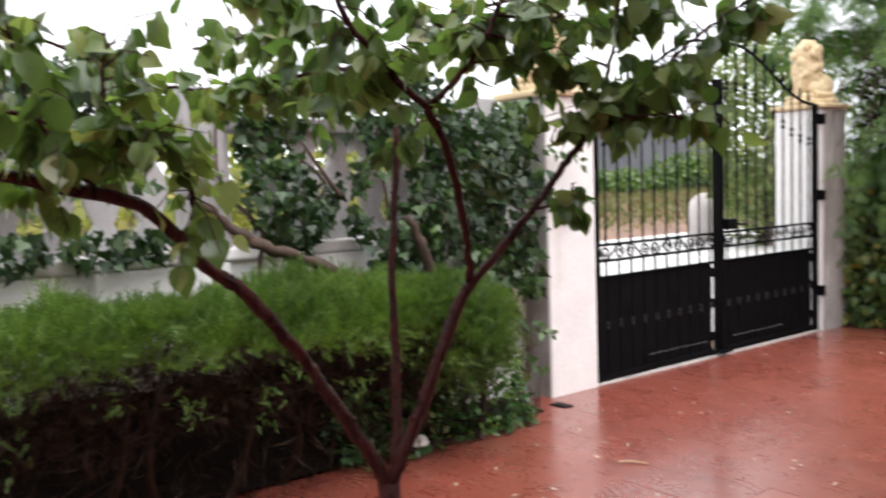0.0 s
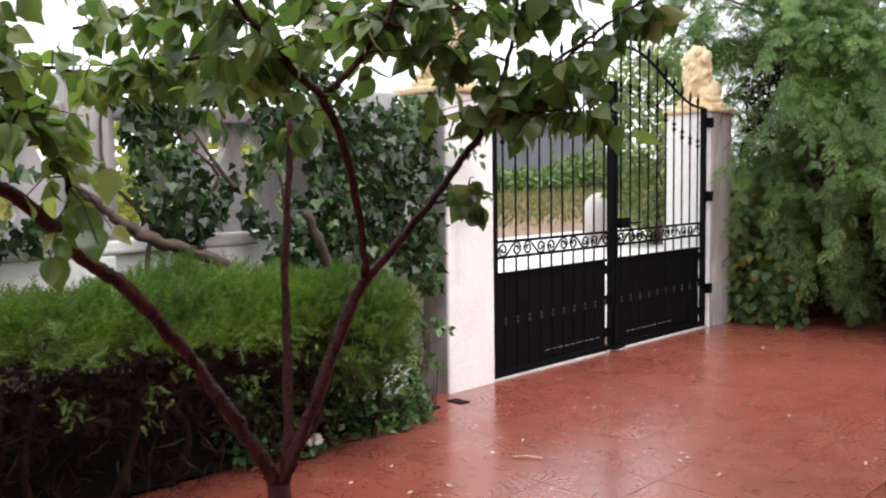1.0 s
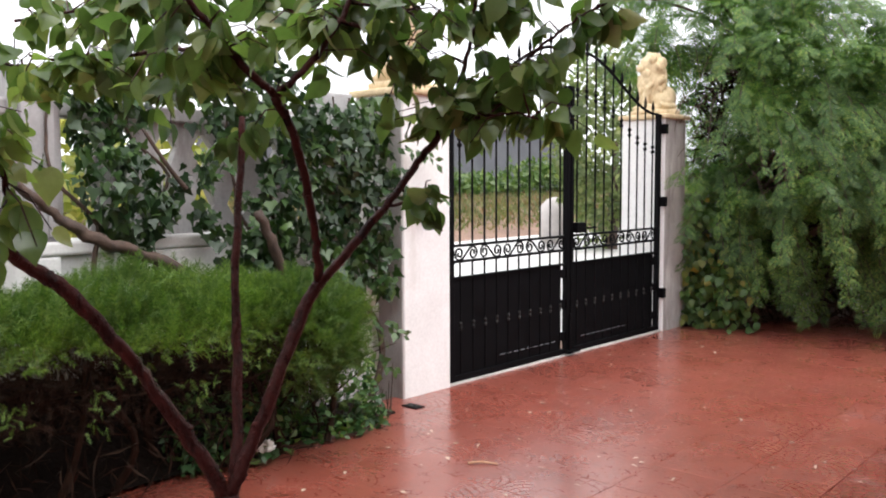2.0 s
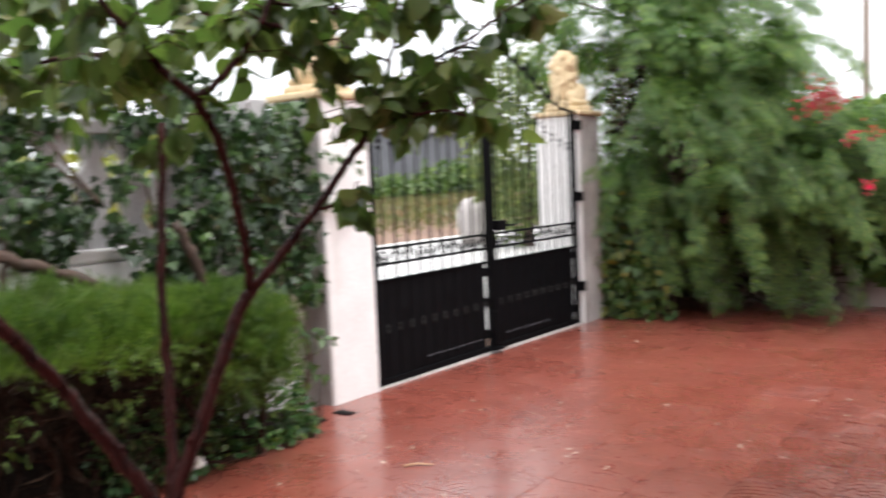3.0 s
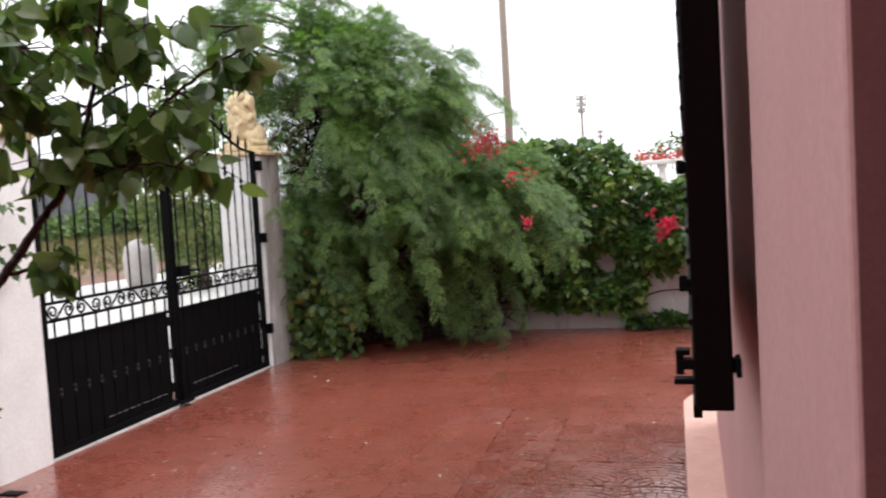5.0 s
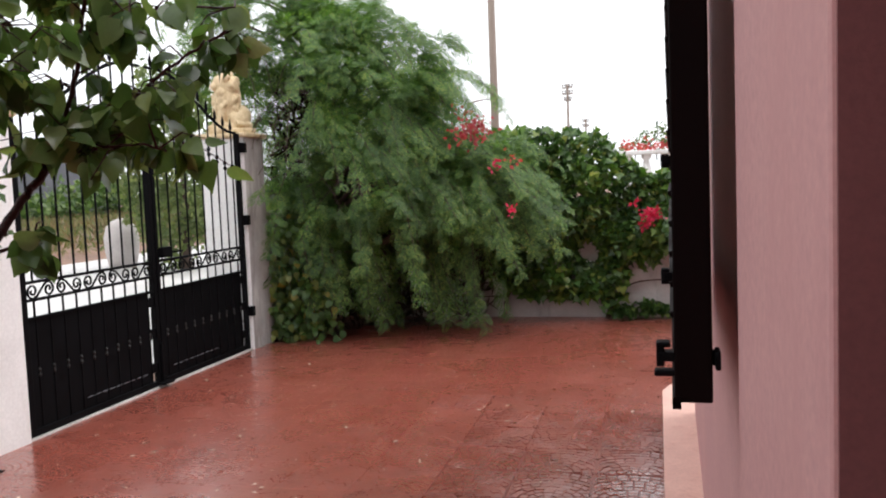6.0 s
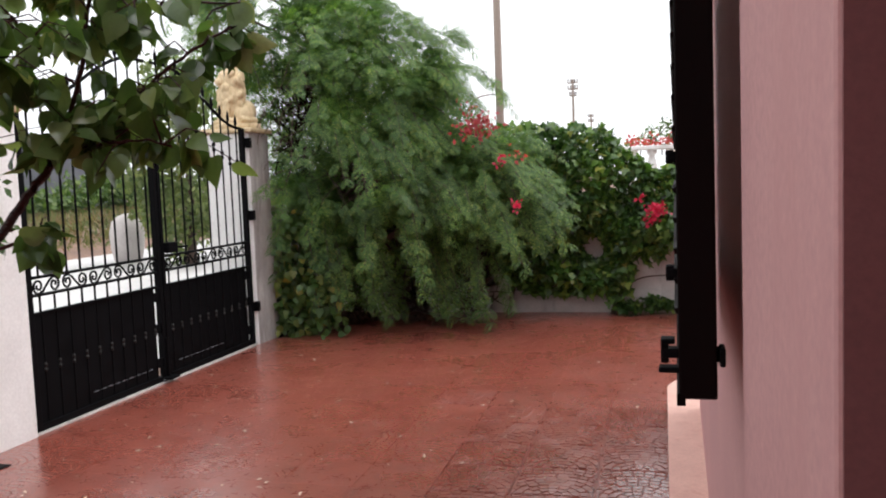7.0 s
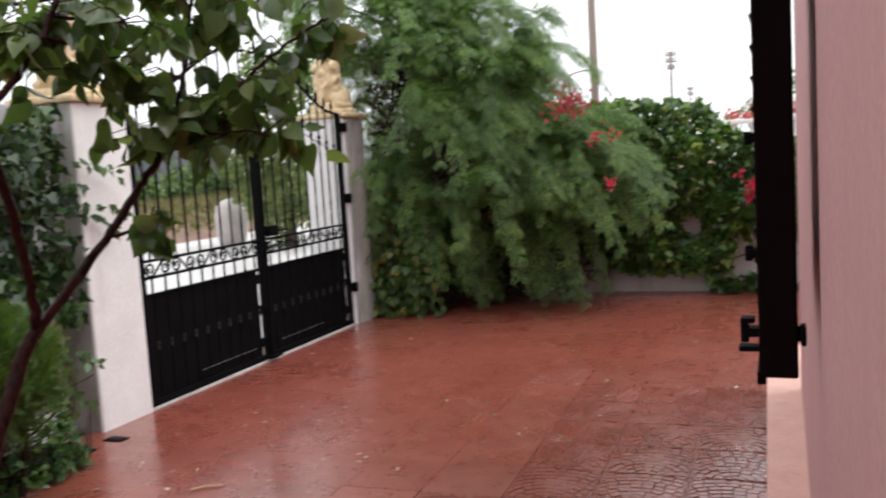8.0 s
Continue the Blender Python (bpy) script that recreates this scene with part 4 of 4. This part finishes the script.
for k in range(9):
    x, w = 0.12 + k * 0.098, 0.30 * math.sin(math.pi * (0.16 + 0.78 * k / 8))
    for s in (-1, 1):
        i = len(PINNA)
        zz = -0.10 * x * x
        PINNA += [(x, s * 0.01, zz), (x + 0.005, s * w * 0.55, zz - 0.01), (x + 0.10, s * w, zz - 0.05), (x + 0.075, s * w * 0.5, zz - 0.02)]
        PINNA_F += [(i, i + 1, i + 2, i + 3)]


def hollow_of(p, c, r):
    return (((p - np.array(c)) / np.array(r)) ** 2).sum(1)


ats, als, fcs = [], [], []
for (c, r, share) in ELL:
    m = int(250 * share)
    d = rand_dirs(m, 0.15, (0.15, -0.40, 0), 0.9)
    mid = np.array(c) + d * np.array(r) * rng.uniform(0.55, 1.0, (m, 1)) * (1 + 0.25 * lump(d, 2.4, c[0])[:, None])
    for q, o in zip(mid, d):
        k = rng.integers(70, 120)
        rad = rng.uniform(0.14, 0.30)
        e = rand_dirs(k, 0.35, tuple(o * 0.7), 0.8)
        ats.append(q + e * rad * rng.uniform(0.35, 1.0, (k, 1)) * np.array((1, 1, 0.7)))
        als.append(unit(e * 0.9 + rng.normal(size=(k, 3)) * 0.3 + np.array((0.22, -0.1, -0.62))))
        fcs.append(unit(e * 0.5 + rng.normal(size=(k, 3)) * 0.3 + np.array((0, -0.25, 0.8))))


def frond(start, way, length, sag):
    """A hanging shoot: pinnate leaves in pairs along a stem that arches over and falls."""
    t = np.linspace(0.08, 1.0, int(length / 0.032))
    way = np.array(way, float)
    p = np.array(start) + way * length * t[:, None] + np.array((0, 0, -sag * length)) * (t ** 2)[:, None]
    tan = unit(way + np.array((0, 0, -2 * sag)) * t[:, None])
    side = unit(np.cross(tan, np.array((0.1, -0.4, 1.0))))
    for k in (-1, 1):
        ats.append(p + rng.normal(0, 0.008, p.shape))
        als.append(unit(side * k * 0.8 + tan * 0.7 + np.array((0, 0, -0.25)) + rng.normal(0, 0.16, p.shape)))
        fcs.append(unit(np.cross(side, tan) + np.array((0, -0.3, 0.6)) + rng.normal(0, 0.2, p.shape)))
    return p


stems = bmesh.new()
for (c, r, share) in ELL:
    for o in rand_dirs(int(330 * share), 0.1, (0.25, -0.55, 0), 0.85):
        q = np.array(c) + o * np.array(r) * rng.uniform(0.75, 1.02)
        way = unit(np.array((o[0] * 0.8 + 0.25, o[1] * 0.5 - 0.15, 0.25 * o[2] + 0.15)) + rng.normal(0, 0.2, 3))
        p = frond(q, way, rng.uniform(0.28, 0.6), rng.uniform(0.5, 1.3))
        tube(stems, [p[0], p[len(p) // 2], p[-1]], [0.005, 0.004, 0.002], 4)
# long shoots falling over the climber and down to the paving
for _ in range(46):
    q = np.array((rng.uniform(-2.2, -1.45), rng.uniform(7.6, 8.1), rng.uniform(1.25, 1.95)))
    p = frond(q, unit(np.array((rng.uniform(0.7, 1.0), rng.uniform(-0.3, 0.1), rng.uniform(0.0, 0.35)))), rng.uniform(0.45, 0.85), rng.uniform(0.55, 0.95))
    tube(stems, [p[0], p[len(p) // 2], p[-1]], [0.006, 0.004, 0.002], 4)
for _ in range(34):
    q = np.array((rng.uniform(-3.2, -1.75), rng.uniform(7.9, 8.5), rng.uniform(0.85, 1.30)))
    p = frond(q, unit(np.array((rng.uniform(-0.1, 0.5), rng.uniform(-0.5, 0.1), -0.4))), rng.uniform(0.4, 0.65), rng.uniform(0.6, 1.0))
    tube(stems, [p[0], p[len(p) // 2], p[-1]], [0.006, 0.004, 0.002], 4)
part("shoot_growth", stems, M_OLDBARK, big, "thin arching shoots")["kind"] = "stuff"
at, al, fc = np.vstack(ats), np.vstack(als), np.vstack(fcs)
m = 7000
back = np.column_stack([rng.uniform(-4.2, -2.0, m), rng.uniform(8.2, 8.8, m), rng.uniform(0.95, 2.75, m)])
back[:, 2] = np.minimum(back[:, 2], 2.75 - 0.55 * np.clip((back[:, 0] + 3.0) / 0.9, 0, 1) * rng.random(m))
at = np.vstack([at, back])
al = np.vstack([al, rand_dirs(m, -0.6)])
fc = np.vstack([fc, rand_dirs(m, 0.8, (0, -0.5, 0))])
ok = ((hollow_of(at, (-3.45, 7.5, 2.08), (0.36, 1.0, 0.62)) > 1) | (at[:, 1] > 8.5)) & ((hollow_of(at, (-2.85, 7.35, 1.50), (0.30, 0.55, 0.22)) > 1) | (at[:, 1] > 7.8)) & (at[:, 2] > 0.10) & (at[:, 1] < 8.9) & ~((at[:, 0] < -3.55) & (at[:, 1] < 7.62) & (at[:, 2] < 2.75))
at, al, fc = at[ok], al[ok], fc[ok]
scatter("foliage", big, L_FEATHER, at, al, fc, rng.uniform(0.07, 0.155, len(at)), PINNA, PINNA_F, "feathery compound leaves")["kind"] = "stuff"
# dark twig filler in the hollows, in place of the crown's own shade
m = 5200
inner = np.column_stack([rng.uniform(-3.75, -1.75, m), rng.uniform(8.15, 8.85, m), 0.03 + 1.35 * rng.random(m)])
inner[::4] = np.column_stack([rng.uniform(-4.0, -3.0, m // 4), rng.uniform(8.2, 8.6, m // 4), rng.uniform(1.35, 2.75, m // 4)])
scatter("inner_growth", big, M_SHADETWIG, inner, rand_dirs(m, 0.7), rand_dirs(m), rng.uniform(0.12, 0.30, m), OVAL, OVAL_F, "twig filler inside the tree, dark to stand in for shade", np.full(m, 0.16))["kind"] = "stuff"
# low broad-leaved shoots at the foot, some turned yellow
n = 620
at = np.column_stack([rng.normal(-3.40, 0.19, n), rng.normal(7.50, 0.10, n), np.abs(rng.normal(0.40, 0.36, n)) + 0.03])
at[:, 0] -= np.clip(at[:, 2] - 0.5, 0, 1) * 0.12
at[:, 0] = np.maximum(at[:, 0], -3.60)
foot = thing("foot_shoots", (-3.4, 7.5, 0), "yellowing broad-leaved shoots at the pillar's foot", "plant")
scatter("leaves", foot, L_FOOT, at, rand_dirs(n, -0.6, (0.2, -0.4, 0), 0.6), rand_dirs(n, 0.4, (0.3, -1, 0), 0.5), rng.uniform(0.05, 0.10, n), BROAD, BROAD_F)["kind"] = "stuff"
bm = bmesh.new()
for k in range(9):
    x = -3.5 + k * 0.03
    limb(bm, [(x, 7.5, 0), (x + 0.03, 7.48, 0.4), (x - 0.02, 7.5, 0.9)], 0.006, 0.003, 5, 3)
part("stalk_growth", bm, M_OLDBARK, foot)

# ---- climbers on the back wall ----
creeper = thing("wall_climber", (-0.8, 8.85, 0), "bright green climber hanging over the back wall", "climber")
for x in (-1.66, -0.55, 0.25, -2.4):
    bm = bmesh.new()
    limb(bm, [(x, 8.86, 0), (x + 0.07, 8.84, 0.28), (x + 0.02, 8.84, 0.6), (x + 0.2, 8.85, 1.1), (x + 0.1, 8.9, 1.7)], 0.025, 0.010, 7, 5, 0.012, int(x * 10) + 50)
    part("stem", bm, M_OLDBARK, creeper)
bm = bmesh.new()
limb(bm, [(-0.50, 8.86, 0.18), (-0.30, 8.84, 0.36), (-0.02, 8.86, 0.40), (0.3, 8.88, 0.38)], 0.010, 0.007, 6)
part("stem", bm, M_OLDBARK, creeper)
n = 21000
x = rng.uniform(-2.6, 0.9, n)
z = rng.uniform(0.05, 2.0, n)
g = lump(np.column_stack([x, np.zeros(n), z]), 1.9, 9.0)
top = np.interp(x, [-2.6, -1.9, -1.3, -0.9, -0.6, -0.3, 0.0, 1.6], [1.9, 2.0, 2.08, 2.0, 1.86, 1.66, 1.50, 1.52]) + 0.05 * np.sin(x * 8) + 0.03 * np.sin(x * 19)
low = np.interp(x, [-2.6, -2.0, -1.6, -1.25, -0.95, -0.65, -0.45, -0.25, 0.0, 0.9], [0.3, 0.46, 0.44, 0.40, 0.52, 0.34, 0.25, 0.52, 0.72, 0.75]) + 0.08 * np.sin(x * 17) + 0.06 * np.sin(x * 41)
ok = (z < top) & ((z > low) | ((g > 0.34) & (z > 0.22))) & ((g > -0.52) | (z > 1.4) | (x > -0.4))
ok |= (np.abs(x + 0.12) < 0.38) & (z < 0.20 - 0.25 * np.abs(x + 0.15)) & (g > -0.25)
ok |= (np.abs(x + 0.50) < 0.07) & (z < 0.6) & (z > 0.08) & (rng.random(n) < 0.5)
x, z, g = x[ok], z[ok], g[ok]
n = len(x)
y = 8.93 - (0.05 + 0.55 * rng.random(n) ** 0.8 * (0.25 + 1.1 * np.clip(g + 0.4, 0, 1)) * np.clip(z, 0.25, 1.0)) + np.clip(z - 1.35, 0, 1) * 0.5 * rng.random(n)
scatter("leaves", creeper, L_VINE, np.column_stack([x, y, z]), rand_dirs(n, -0.4, (0, -0.4, 0), 0.8), rand_dirs(n, 0.9, (0, -0.6, 0), 0.7), rng.uniform(0.045, 0.10, n), LOBED, LOBED_F, "broad green leaves, some yellowing")["kind"] = "stuff"


def blossom(at, r, count, material, label):
    t = thing("blossom_cluster", at, label, "flower", "red blossoms")
    q = np.array(at) + rng.normal(size=(count, 3)) * np.array((r, r * 0.5, r * 0.8))
    scatter("petals", t, material, q, rand_dirs(count, 0.2, (0, -0.6, 0), 0.8), rand_dirs(count, 0.2, (0, -1, 0), 0.6), rng.uniform(0.035, 0.06, count), OVAL, OVAL_F)["kind"] = "stuff"
    return t


for at, r, count in (((-1.235, 7.300, 1.190), 0.030, 24), ((-0.076, 8.400, 1.069), 0.05, 110), ((-0.157, 8.400, 0.983), 0.04, 26), ((-0.228, 8.400, 1.192), 0.022, 10), ((-1.405, 7.450, 1.600), 0.035, 16)):
    blossom(at, r, count, L_RED, "deep red bougainvillea blossoms among green leaves")
for at, r, count in (((-1.560, 7.120, 1.890), 0.075, 120), ((-1.480, 7.120, 1.930), 0.055, 50), ((-1.248, 7.550, 1.663), 0.05, 12), ((-1.756, 7.550, 2.093), 0.07, 14)):
    blossom(at, r, count, L_BUD, "coral red trumpet blossoms at the top of the climber")

# ---- neighbouring terrace ----
BY = 12.4
rail = thing("balustrade", (0.6, BY, 1.2), "white turned-baluster terrace railing with potted red flowers", "balustrade")
part("terrace_wall", slab(-0.62, 5.0, BY - 0.1, BY + 0.1, -0.1, 1.35), M_WHITE, rail)
part("handrail", slab(-0.66, 5.0, BY - 0.11, BY + 0.11, 1.76, 1.82, 0.012), M_WHITE, rail)
for k in range(20):
    x = -0.48 + k * 0.26
    bm = tube(bmesh.new(), [(x, BY, 1.35), (x, BY, 1.39), (x, BY, 1.42), (x, BY, 1.50), (x, BY, 1.60), (x, BY, 1.68), (x, BY, 1.71), (x, BY, 1.76)], [0.075, 0.075, 0.045, 0.075, 0.06, 0.04, 0.07, 0.07], 10)
    part("baluster", bm, M_WHITE, rail, smooth=True)
pots = thing("rail_flowers", (0.2, BY + 0.15, 1.82), "red flowers and bare twigs trailing over the terrace railing", "plant")
n = 420
at = np.column_stack([rng.uniform(-0.6, 1.6, n), rng.normal(BY, 0.08, n), 1.84 + np.abs(rng.normal(0, 0.06, n))])
scatter("blossoms", pots, L_BUD, at, rand_dirs(n), rand_dirs(n, 0.5, (0, -1, 0)), rng.uniform(0.05, 0.08, n), OVAL, OVAL_F)["kind"] = "stuff"
n = 900
at = np.column_stack([rng.uniform(-0.6, 1.8, n), rng.normal(BY + 0.3, 0.15, n), np.zeros(n)])
at[:, 2] = 1.80 + rng.random(n) * np.clip((at[:, 0] + 0.7) * 0.62, 0.05, 0.75)
scatter("leaves", pots, L_FAR, at, rand_dirs(n), rand_dirs(n, 0.5, (0, -1, 0)), rng.uniform(0.05, 0.08, n), OVAL, OVAL_F)["kind"] = "stuff"
bm = bmesh.new()
for k in range(14):
    x = -0.4 + k * 0.15
    limb(bm, [(x, BY + 0.2, 1.7), (x + 0.15, BY + 0.2, 2.0), (x + 0.42, BY + 0.2, 2.12 + 0.05 * k)], 0.010, 0.004, 5, 4, 0.02, k)
part("twig_growth", bm, M_OLDBARK, pots)["kind"] = "stuff"

# ---- utility poles ----


def pole(at, height, r, arms, label):
    t = thing("utility_pole", at, label, "pole", "utility poles")
    x, y, z = at
    part("shaft", tube(bmesh.new(), [(x, y, z), (x, y, z + height * 0.5), (x, y, z + height)], [r, r * 0.9, r * 0.78], 14), M_POLE, t, smooth=True)
    for h, w in arms:
        a = part("crossarm", slab(x - w, x + w, y - 0.05, y + 0.05, z + h - 0.05, z + h + 0.05), M_POLE, t)
        for s in (-0.9, -0.4, 0.4, 0.9):
            part("insulator", tube(bmesh.new(), [(x + s * w, y, z + h + 0.07), (x + s * w, y, z + h + 0.22), (x + s * w, y, z + h + 0.28)], [0.05, 0.07, 0.03], 8), M_CONC, a)
    return t


pole((-5.18, 26.7, -0.06), 8.75, 0.135, [(8.55, 0.36)], "tall weathered timber utility pole beyond the garden")
pole((-6.62, 60.0, -0.06), 7.95, 0.10, [(7.72, 0.36), (7.3, 0.36), (6.85, 0.25)], "distant utility pole with crossarms")
pole((-8.2, 90.0, -0.06), 7.5, 0.11, [(7.3, 0.34), (6.8, 0.34)], "very distant utility pole with crossarms")
lamp = thing("street_lamp", (-8.9, 38, -0.06), "thin curved street lamp far off", "street lamp")
part("post", tube(bmesh.new(), smooth_path([(-8.9, 38, -0.06), (-8.9, 38, 3.9), (-8.75, 38, 4.65), (-8.4, 38, 5.0), (-7.85, 38, 5.12)], 6), 0.035, 8), M_POLE, lamp)
part("lamp_head", slab(-7.9, -7.6, 37.92, 38.08, 5.08, 5.15, 0.03), M_CONC, lamp)

# ---- across the street ----
marker = thing("boundary_stone", (-10.96, 15.50, -0.020), "pale rounded upright stone beside the street", "stone")
mp = Vector(marker.location)
bm = bmesh.new()
tube(bm, [(mp.x, mp.y, -0.05), (mp.x, mp.y, 0.3), (mp.x, mp.y, 0.62), (mp.x, mp.y, 0.84), (mp.x, mp.y, 0.95), (mp.x, mp.y, 1.0)], [0.27, 0.33, 0.36, 0.29, 0.18, 0.05], 14, 0.08)
part("stone_body", bm, M_PALESTONE, marker, smooth=True)
bm = bmesh.new()
bmesh.ops.create_grid(bm, x_segments=10, y_segments=90, size=1)
for v in bm.verts:
    u = (v.co.x + 1) / 2
    v.co = Vector((-13.0 - u * 9.0, 10 + v.co.y * 60, -0.04 + 0.85 * u ** 0.6 + 0.10 * noise.noise(v.co * 30)))
structure("verge", bm, M_EARTH, "sloping bank of reddish earth and dry grass", "ground", True)
n = 34000
x = -13.4 - 8.1 * rng.random(n) ** 0.8
at = np.column_stack([x, rng.uniform(2, 45, n), -0.04 + 0.85 * np.clip((-13 - x) / 9, 0, 1) ** 0.6])
vg = thing("verge_grass", (-15, 15, 0), "dry grass and weeds on the bank", "grass", kind="stuff")
scatter("blades", vg, L_DRY, at, rand_dirs(n, 1.2), rand_dirs(n), rng.uniform(0.10, 0.32, n), OVAL, OVAL_F, width=np.full(n, 0.4))
n = 16000
y = rng.uniform(-2, 60, n)
hgt = 1.15 + 0.35 * np.sin(y * 0.7) + 0.2 * np.sin(y * 2.1)
at = np.column_stack([rng.normal(-21, 0.6, n), y, 0.6 + hgt * rng.random(n) ** 0.7])
sb = thing("far_shrubs", (-21, 20, 0.5), "row of pale green shrubs across the street", "shrubs", kind="stuff")
scatter("leaves", sb, L_FAR, at, rand_dirs(n, 0.3), rand_dirs(n, 0.5, (1, 0, 0)), rng.uniform(0.18, 0.34, n), OVAL, OVAL_F)
bld = thing("far_building", (-27, 22, 0), "low blue-grey building across the street", "building")
part("wall", slab(-33, -26, 20, 37, -0.1, 3.7), M_BLOCK, bld)
part("roof", slab(-33.3, -25.7, 19.7, 37.3, 3.7, 3.95), M_CONC, bld)


# trees outside, behind gate and fence
def far_tree(at, height, r, seed, count, leaf, label):
    t = thing("street_tree", at, label, "tree", "street trees")
    x, y, z = at
    part("trunk", tube(bmesh.new(), [at, (x + 0.05, y, height * 0.25), (x + 0.1, y, height * 0.55)], [0.13, 0.10, 0.06], 9), M_OLDBARK, t)
    d = rand_dirs(count)
    bl = 1 + 0.45 * lump(d, 2.0, seed)[:, None]
    q = np.array((x, y, height * 0.52)) + d * np.array((r, r, height * 0.5)) * bl * rng.uniform(0.4, 1, (count, 1)) ** 0.5
    scatter("crown", t, leaf, q, rand_dirs(count, -0.3), rand_dirs(count, 0.6), rng.uniform(0.10, 0.2, count), OVAL, OVAL_F)["kind"] = "stuff"


far_tree((-9.2, 15.0, -0.05), 3.9, 1.25, 1.0, 5200, L_DRYGREEN, "green tree outside the gate")

# bushes behind the fence, seen through its gaps
n = 3800
at = np.column_stack([rng.normal(-5.2, 0.25, n), rng.uniform(-1.0, 3.4, n), 0.1 + 1.75 * rng.random(n)])
bh = thing("yellow_bush", (-5.2, 1.5, 0), "yellow-green bushes behind the fence", "shrubs", kind="stuff")
scatter("leaves", bh, L_YELLOW, at, rand_dirs(n), rand_dirs(n, 0.5, (1, 0, 0)), rng.uniform(0.08, 0.14, n), OVAL, OVAL_F)

# ---- fallen petals, leaves and a twig on the paving ----
twig = thing("fallen_twig", (-2.45, 3.03, 0.006), "pale broken twig on the wet paving", "twig")
part("stick", tube(bmesh.new(), [(-2.50, 2.98, 0.008), (-2.45, 3.03, 0.013), (-2.38, 3.07, 0.008)], [0.006, 0.006, 0.004], 6), M_TWIG, twig)
# pale petals and bits; the count is raised to stand in for bright rain dots
n = 420
x, y = rng.uniform(-3.45, 0.0, n), rng.uniform(2.2, 8.7, n)
nearer = rng.random(n) < np.where(x < -2.2, 0.95, 0.45)
x, y = x[nearer], y[nearer]
n = len(x)
litter = thing("litter", (-2, 5, 0), "scattered pale petals and bits on the wet paving, some standing in for rain dots", "litter", kind="stuff")
scatter("petals", litter, M_LITTER, np.column_stack([x, y, np.full(n, 0.006)]), rand_dirs(n) * np.array((1, 1, 0.05)), np.tile((0, 0, 1.0), (n, 1)), rng.uniform(0.012, 0.045, n), OVAL, OVAL_F, width=rng.uniform(0.4, 1, n))

# ---- stamped paving: squares with raised fans ----
TILE = 0.385


def tile_mesh(flip, gap, relief):
    """One stamped square; flooded squares stand with their relief nearly drowned."""
    bm = bmesh.new()
    h = TILE / 2 - gap
    box(bm, -h, h, -h, h, -0.005, 0.0)
    worn_x, worn_y = random.Random(flip * 31).uniform(-0.15, 0.15), random.Random(flip * 57).uniform(-0.15, 0.15)
    rt_ = random.Random(flip)
    lim = h - 0.003
    for ring in range(11):
        r0, r1 = 0.012 + ring * 0.041, 0.012 + ring * 0.041 + 0.034
        count = 3 + int(ring * 2.3)
        for k in range(count):
            a0 = math.pi * (k + 0.05) / count
            a1 = math.pi * (k + 0.95) / count
            c = []
            for r, a in ((r0, a0), (r1, a0), (r1, a1), (r0, a1)):
                c.append((min(max(r * math.cos(a), -lim), lim), min(-h + 0.004 + r * math.sin(a), lim)))
            area = abs(sum(p[0] * q[1] - q[0] * p[1] for p, q in zip(c, c[1:] + c[:1]))) / 2
            if area < 0.00025:
                continue
            mx, my = sum(p[0] for p in c) / 4, sum(p[1] for p in c) / 4
            worn = min(1.0, 0.25 + math.hypot(mx - worn_x, my - worn_y) / 0.2)
            top = relief * worn + rt_.uniform(-0.3, 0.3) * relief
            low = [bm.verts.new((px, py, 0.0002)) for px, py in c]
            up = [bm.verts.new((mx + (px - mx) * 0.92, my + (py - my) * 0.92, top + rt_.uniform(-0.1, 0.1) * relief)) for px, py in c]
            bm.faces.new(up)
            for p in range(4):
                q = (p + 1) % 4
                bm.faces.new((low[p], low[q], up[q], up[p]))
    mesh = bpy.data.meshes.new("tile")
    bm.to_mesh(mesh)
    bm.free()
    mesh.materials.append(M_TILE)
    mesh.materials.append(M_JOINT)
    for p in list(mesh.polygons)[:6]:
        p.material_index = 1
    return mesh


paving = new("paving")
tagged(paving, "wet red stamped concrete paving in fan-patterned squares", "pavement", "", "structure")
tiles = [tile_mesh(k, 0.0050, 0.0044) for k in range(1, 6)]
half = [tile_mesh(k, 0.0012, 0.0006) for k in range(1, 5)]
flooded = [tile_mesh(k, 0.0003, 0.0003) for k in range(1, 4)]
turn = Matrix.Rotation(radians(1.2), 4, "Z")
for i in range(-11, 2):
    for j in range(-3, 26):
        c = turn @ Vector((0.185 + (i + 0.5) * TILE, -0.6 + (j + 0.5) * TILE, 0))
        if not (-3.75 < c.x < 0.25 and 0.4 < c.y < 9.1):
            continue
        deep = max(c.y - 5.2, 1.2 * (-1.30 - c.x)) + 0.55 * noise.noise(c * 1.3)
        pool = tiles if deep < 0 else half if deep < 0.45 else flooded
        o = new("tile", pool[(i * 7 + j * 3) % len(pool)])
        o.parent = paving
        o.matrix_basis = Matrix.Translation((c.x, c.y, 0)) @ turn
bm = bmesh.new()
box(bm, -3.6, 0.03, -6, 0.42, -0.05, -0.002)
part("plain_apron", bm, M_TILE, paving, "plain red apron under the window")
